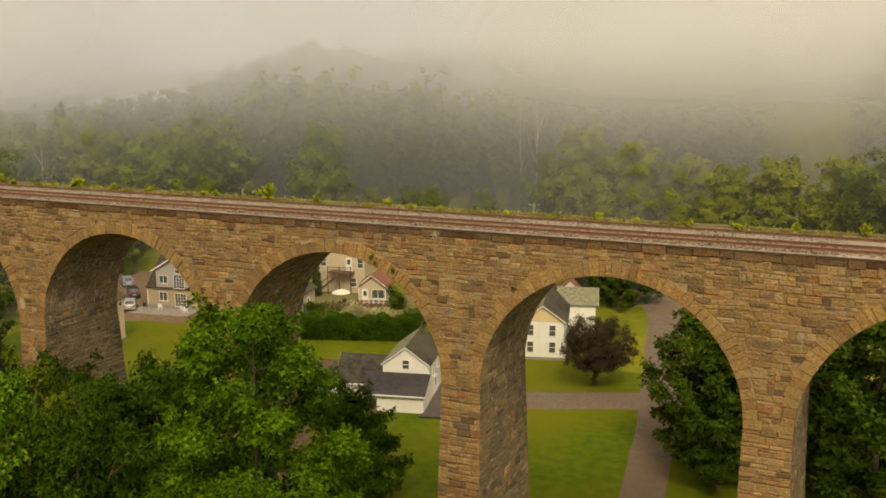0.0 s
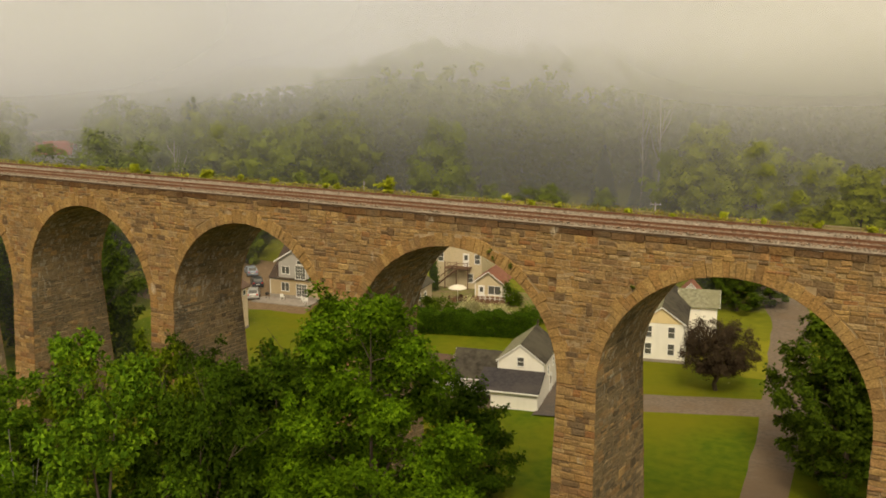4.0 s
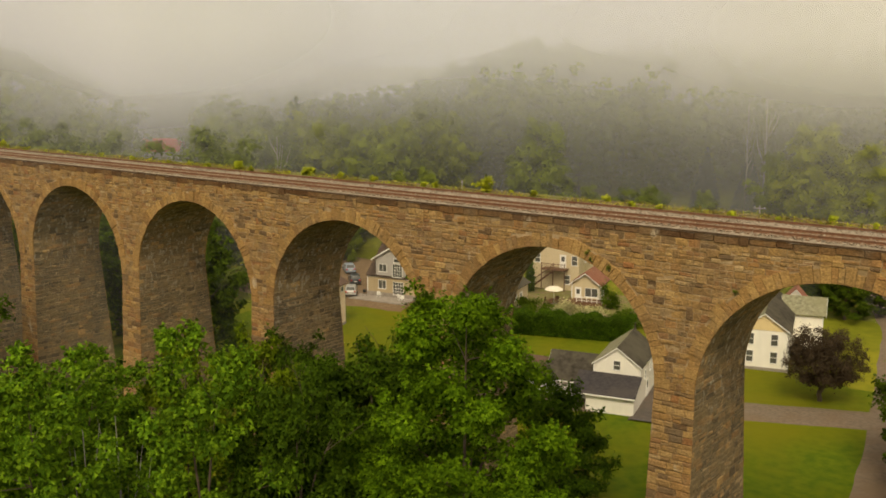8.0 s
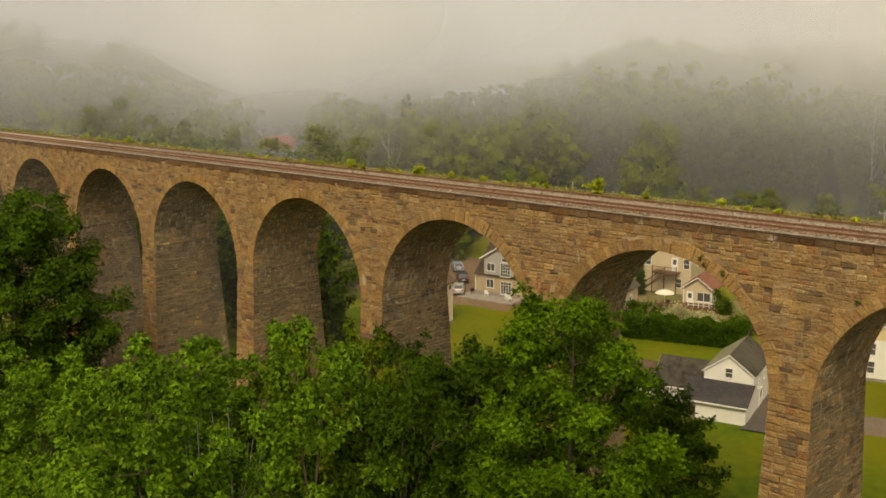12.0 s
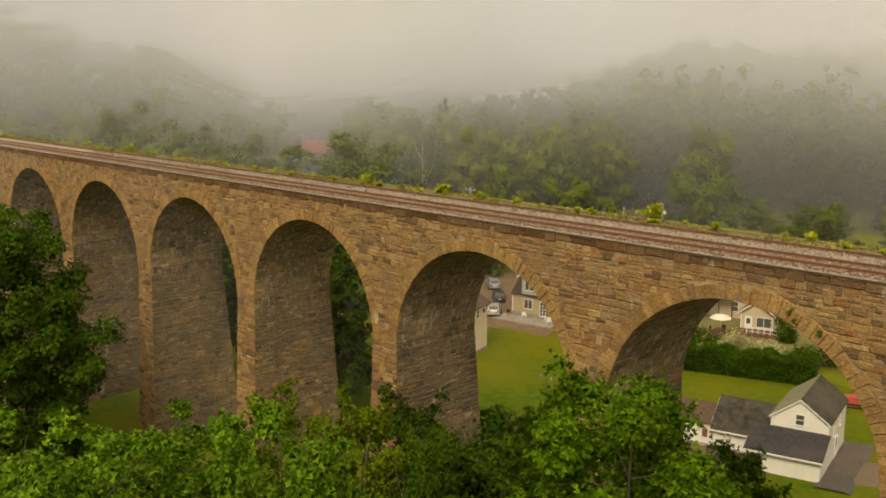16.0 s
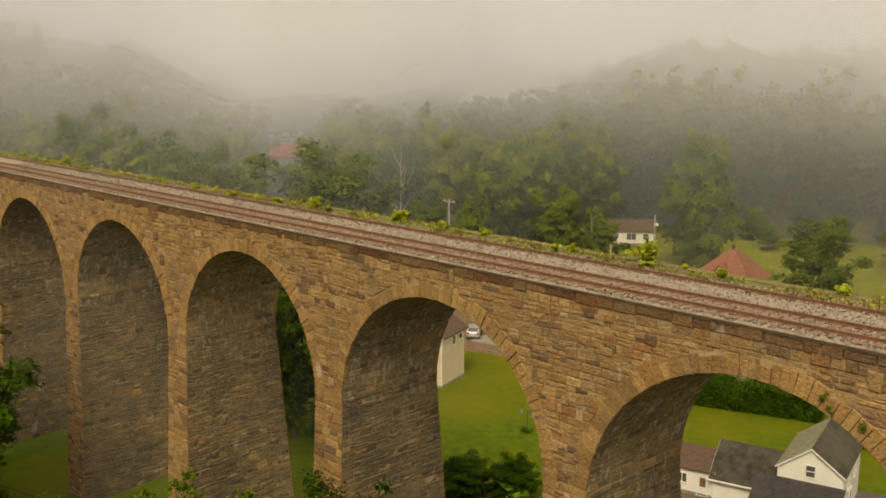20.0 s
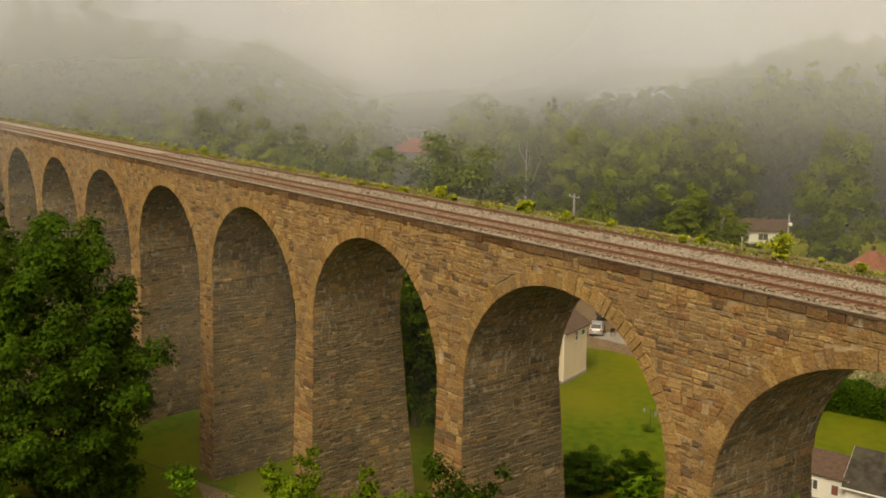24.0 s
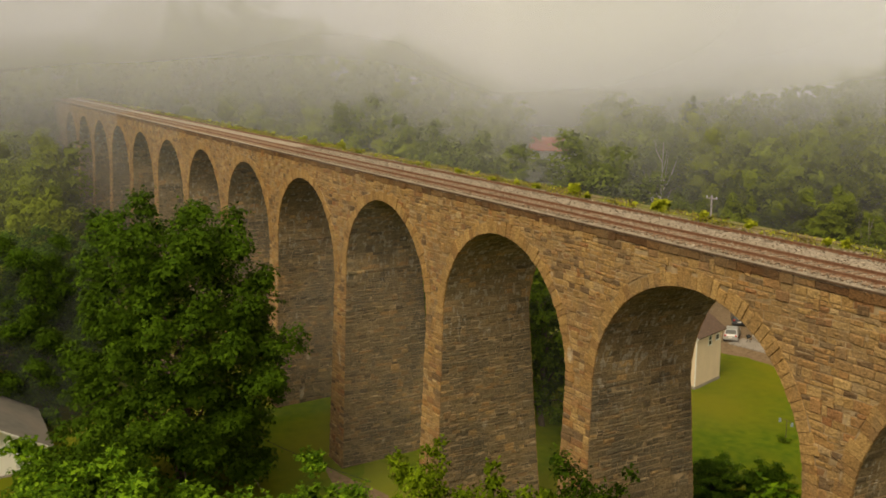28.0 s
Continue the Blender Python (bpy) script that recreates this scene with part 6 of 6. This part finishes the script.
def car(x, y, yaw, paint, label):
    c = empty("car", at(x, y, yaw, GROUND + 0.14), label, "car", "parked cars")
    prof = [(-2.25, 0.35), (2.2, 0.35), (2.28, 0.72), (2.1, 0.92), (1.25, 1.02), (0.45, 1.56), (-1.6, 1.62), (-2.15, 1.08), (-2.3, 0.9)]
    bm = bmesh.new()
    rows = []
    for w, s in ((-0.9, 0.86), (-0.82, 1.0), (0.82, 1.0), (0.9, 0.86)):
        rows.append([bm.verts.new((w * (0.86 if z > 1.2 else 1.0), px_, 0.35 + (z - 0.35) * s)) for px_, z in prof])
    n = len(prof)
    for i in range(3):
        for j in range(n):
            bm.faces.new((rows[i][j], rows[i][(j + 1) % n], rows[i + 1][(j + 1) % n], rows[i + 1][j]))
    bm.faces.new(rows[0][::-1])
    bm.faces.new(rows[3])
    bmesh.ops.recalc_face_normals(bm, faces=bm.faces[:])
    part("body", bm, paint, c)
    for nm, a, b, hw in (("rear_window", (-1.66, 1.56), (-2.1, 1.12), 0.62), ("windscreen", (0.52, 1.52), (1.18, 1.08), 0.62)):
        bm = bmesh.new()
        out = 0.035 if nm == "windscreen" else -0.035
        v = [bm.verts.new(p) for p in ((-hw, a[0] + out, a[1] + 0.02), (hw, a[0] + out, a[1] + 0.02), (hw * 1.1, b[0] + out, b[1] + 0.02), (-hw * 1.1, b[0] + out, b[1] + 0.02))]
        bm.faces.new(v)
        part(nm, bm, GLASS, c)
    for s in (-1, 1):
        part("side_window", boxes((s * 0.80 - 0.02, s * 0.80 + 0.02, -1.5, 0.4, 1.08, 1.42)), GLASS, c)
        part("tail_light", boxes((s * 0.68 - 0.13, s * 0.68 + 0.13, -2.33, -2.2, 0.82, 1.05)), TAIL, c)
        for yy in (-1.4, 1.4):
            bm = bmesh.new()
            tube(bm, (s * 0.72, yy, 0.33), (s * 0.93, yy, 0.33), 0.33, 0.33, 16)
            wh = part("wheel", bm, RUBBER, c)
            bm = bmesh.new()
            tube(bm, (s * 0.92, yy, 0.33), (s * 0.945, yy, 0.33), 0.2, 0.18, 12)
            part("rim", bm, SILVER, wh)
    part("bumper", boxes((-0.84, 0.84, -2.36, -2.2, 0.42, 0.62)), paint, c)
    part("number_plate", boxes((-0.26, 0.26, -2.375, -2.355, 0.66, 0.78)), TRIM, c)


car(-93.3, 61.0, 40, SILVER, "silver estate car parked on the gravel yard")
car(-98.6, 67.4, 48, DARKCAR, "dark grey car parked on the gravel yard")
car(-105.4, 73.2, 52, BLUECAR, "pale blue car parked on the gravel yard")


def feeder(x, y):
    e = empty("bird_feeder", pose(x, y, GROUND), "bird feeder pole with two hanging feeders on the lawn", "bird feeder")
    bm = bmesh.new()
    tube(bm, (0, 0, -0.1), (0, 0, 2.2), 0.035, 0.03, 6)
    part("pole", bm, BARK, e)
    bm = bmesh.new()
    tube(bm, (-0.9, 0, 2.15), (0.7, 0, 2.15), 0.02, 0.02, 5)
    part("arm", bm, BARK, e)
    for s in (-0.85, 0.65):
        bm = bmesh.new()
        tube(bm, (s, 0, 1.75), (s, 0, 2.1), 0.14, 0.1, 8)
        part("feeder", bm, BLUECAR, e)


feeder(-64.3, 39.6)
shrubs("flower_tuft", "small dark tuft of plants on the lawn", [(-64.3, 39.5, GROUND, 0.7, 0.4), (-38.2, 57.6, GROUND, 0.6, 0.3)], LEAF_C, 200, 0.1, seed=35)


def tarp_stack(x, y):
    t = empty("log_stack", pose(x, y, GROUND, 0, 0, 20), "stack of logs under a bright red tarpaulin", "log stack")
    bm = bmesh.new()
    prism(bm, [(-1.3, 0.55), (1.3, 0.55), (1.0, 1.15), (0.1, 1.3), (-1.0, 1.1)], -0.6, 0.6)
    bmesh.ops.recalc_face_normals(bm, faces=bm.faces[:])
    part("tarpaulin", bm, ROOF_RED, t, "red tarpaulin")
    for i in range(8):
        bm = bmesh.new()
        tube(bm, (-1.15 + 0.33 * i, -0.55, 0.28), (-1.15 + 0.33 * i, 0.55, 0.28), 0.16, 0.15, 8)
        part("log", bm, BARK, t)


tarp_stack(-38.5, 60.5)


def small_white_house():
    h = empty("house", at(-126.0, 128.5, 42), "low white house with grey-brown roof among trees", "house")
    block(h, 13.0, 7.0, 3.0, 4.6, WHITE_SIDING, ROOF_BROWN, "x", 0.5, windows=[("f", 7.2, 1.0, 1.8, 1.3, 2), ("f", 10.5, 1.0, 1.0, 1.2, 1)], doors=[("f", 4.6, 0.1, 0.95, 2.0, 0)])
    part("awning", boxes((2.6, 4.3, -0.9, -0.02, 0.3, 1.6)), ROOF_RED, h, "faded red porch panel")
    part("chimney", boxes((9.2, 9.8, 3.2, 3.8, 4.2, 5.6)), ROOF_BROWN, h)


small_white_house()


def far_roofs():
    for x, y, w, rf, lab, ex in ((-240, 125.5, 11, ROOF_RED, "distant building with bright red roof in the mist", 10.2), (-268, 162, 10, METAL_ROOF, "distant building with pale roof in the mist", 9.0)):
        h = empty("house", at(x, y, 40), lab, "house")
        block(h, w, 9.0, ex, ex + 3.2, GREY_SIDING, rf, "x", 0.4, windows=[("f", 2.0, 1.2, 1.0, 1.4, 1), ("f", w - 3.5, 1.2, 1.0, 1.4, 1), ("f", 2.0, 4.0, 1.0, 1.4, 1), ("f", w - 3.5, 4.0, 1.0, 1.4, 1)])
    b = empty("barn", at(-103.2, -32.3, 0, GROUND - 0.6), "low building with pale metal roof among trees", "barn")
    block(b, 10.5, 7.8, 2.5, 4.7, WHITE_SIDING, METAL_ROOF, "x", 0.6, windows=[("r", 2.0, 1.2, 0.8, 1.0, 1), ("f", 9.0, 1.2, 0.9, 1.0, 1)])


far_roofs()


def pole(x, y, top, label, lamp=False, arm=True):
    e = empty("utility_pole", pose(x, y, GROUND - 0.1), label, "utility pole", "utility poles")
    bm = bmesh.new()
    tube(bm, (0, 0, 0), (0, 0, top - GROUND), 0.19, 0.13, 8)
    part("shaft", bm, GREYPOLE, e)
    if arm:
        part("crossarm", boxes((-1.1, 1.1, -0.06, 0.06, top - GROUND - 0.5, top - GROUND - 0.36)), GREYPOLE, e)
        for s in (-0.95, 0, 0.95):
            bm = bmesh.new()
            tube(bm, (s, 0, top - GROUND - 0.36), (s, 0, top - GROUND - 0.12), 0.05, 0.04, 6)
            part("insulator", bm, TRIM, e)
    if lamp:
        bm = bmesh.new()
        tube(bm, (0.1, 0, top - GROUND - 1.7), (0.5, 0, top - GROUND - 1.6), 0.25, 0.3, 8)
        part("transformer", bm, TRIM, e)


pole(-103, 65.4, 20.0, "grey wooden utility pole with crossarm behind the tracks")
pole(-94, 104.2, 14.6, "pale utility pole with a grey transformer", True, False)
pole(-50, 122, 13.5, "grey utility pole beside the meadow")


def wire(name, a, b, sag):
    bm = bmesh.new()
    a, b = Vector(a), Vector(b)
    pts = [a.lerp(b, i / 12) - Vector((0, 0, sag * 4 * (i / 12) * (1 - i / 12))) for i in range(13)]
    for p_, q_ in zip(pts, pts[1:]):
        tube(bm, p_, q_, 0.02, 0.02, 4)
    m = bpy.data.meshes.new(name)
    bm.to_mesh(m)
    bm.free()
    m.materials.append(RUBBER)
    tagged(new(name, m), "thin black overhead cable between utility poles", "cable", "cables")


wire("cable", (-103, 65.4, 19.7), (-94, 104.2, 14.2), 1.0)
wire("cable", (-94, 104.2, 14.0), (-50, 122, 13.2), 1.2)
wire("cable", (-86, -13, 9.0), (-66, -4.0, 6.5), 0.8)


def whistle_post(x):
    e = empty("track_marker", pose(x, 6.9, TOP + SLOPE * x - 0.1), "small grey trackside marker post on the deck", "marker post")
    bm = bmesh.new()
    tube(bm, (0, 0, 0), (0, 0, 0.75), 0.035, 0.03, 6)
    part("post", bm, GREYPOLE, e)
    part("plate", boxes((-0.07, 0.07, -0.02, 0.02, 0.62, 0.8)), CONCRETE, e)


whistle_post(-30.0)
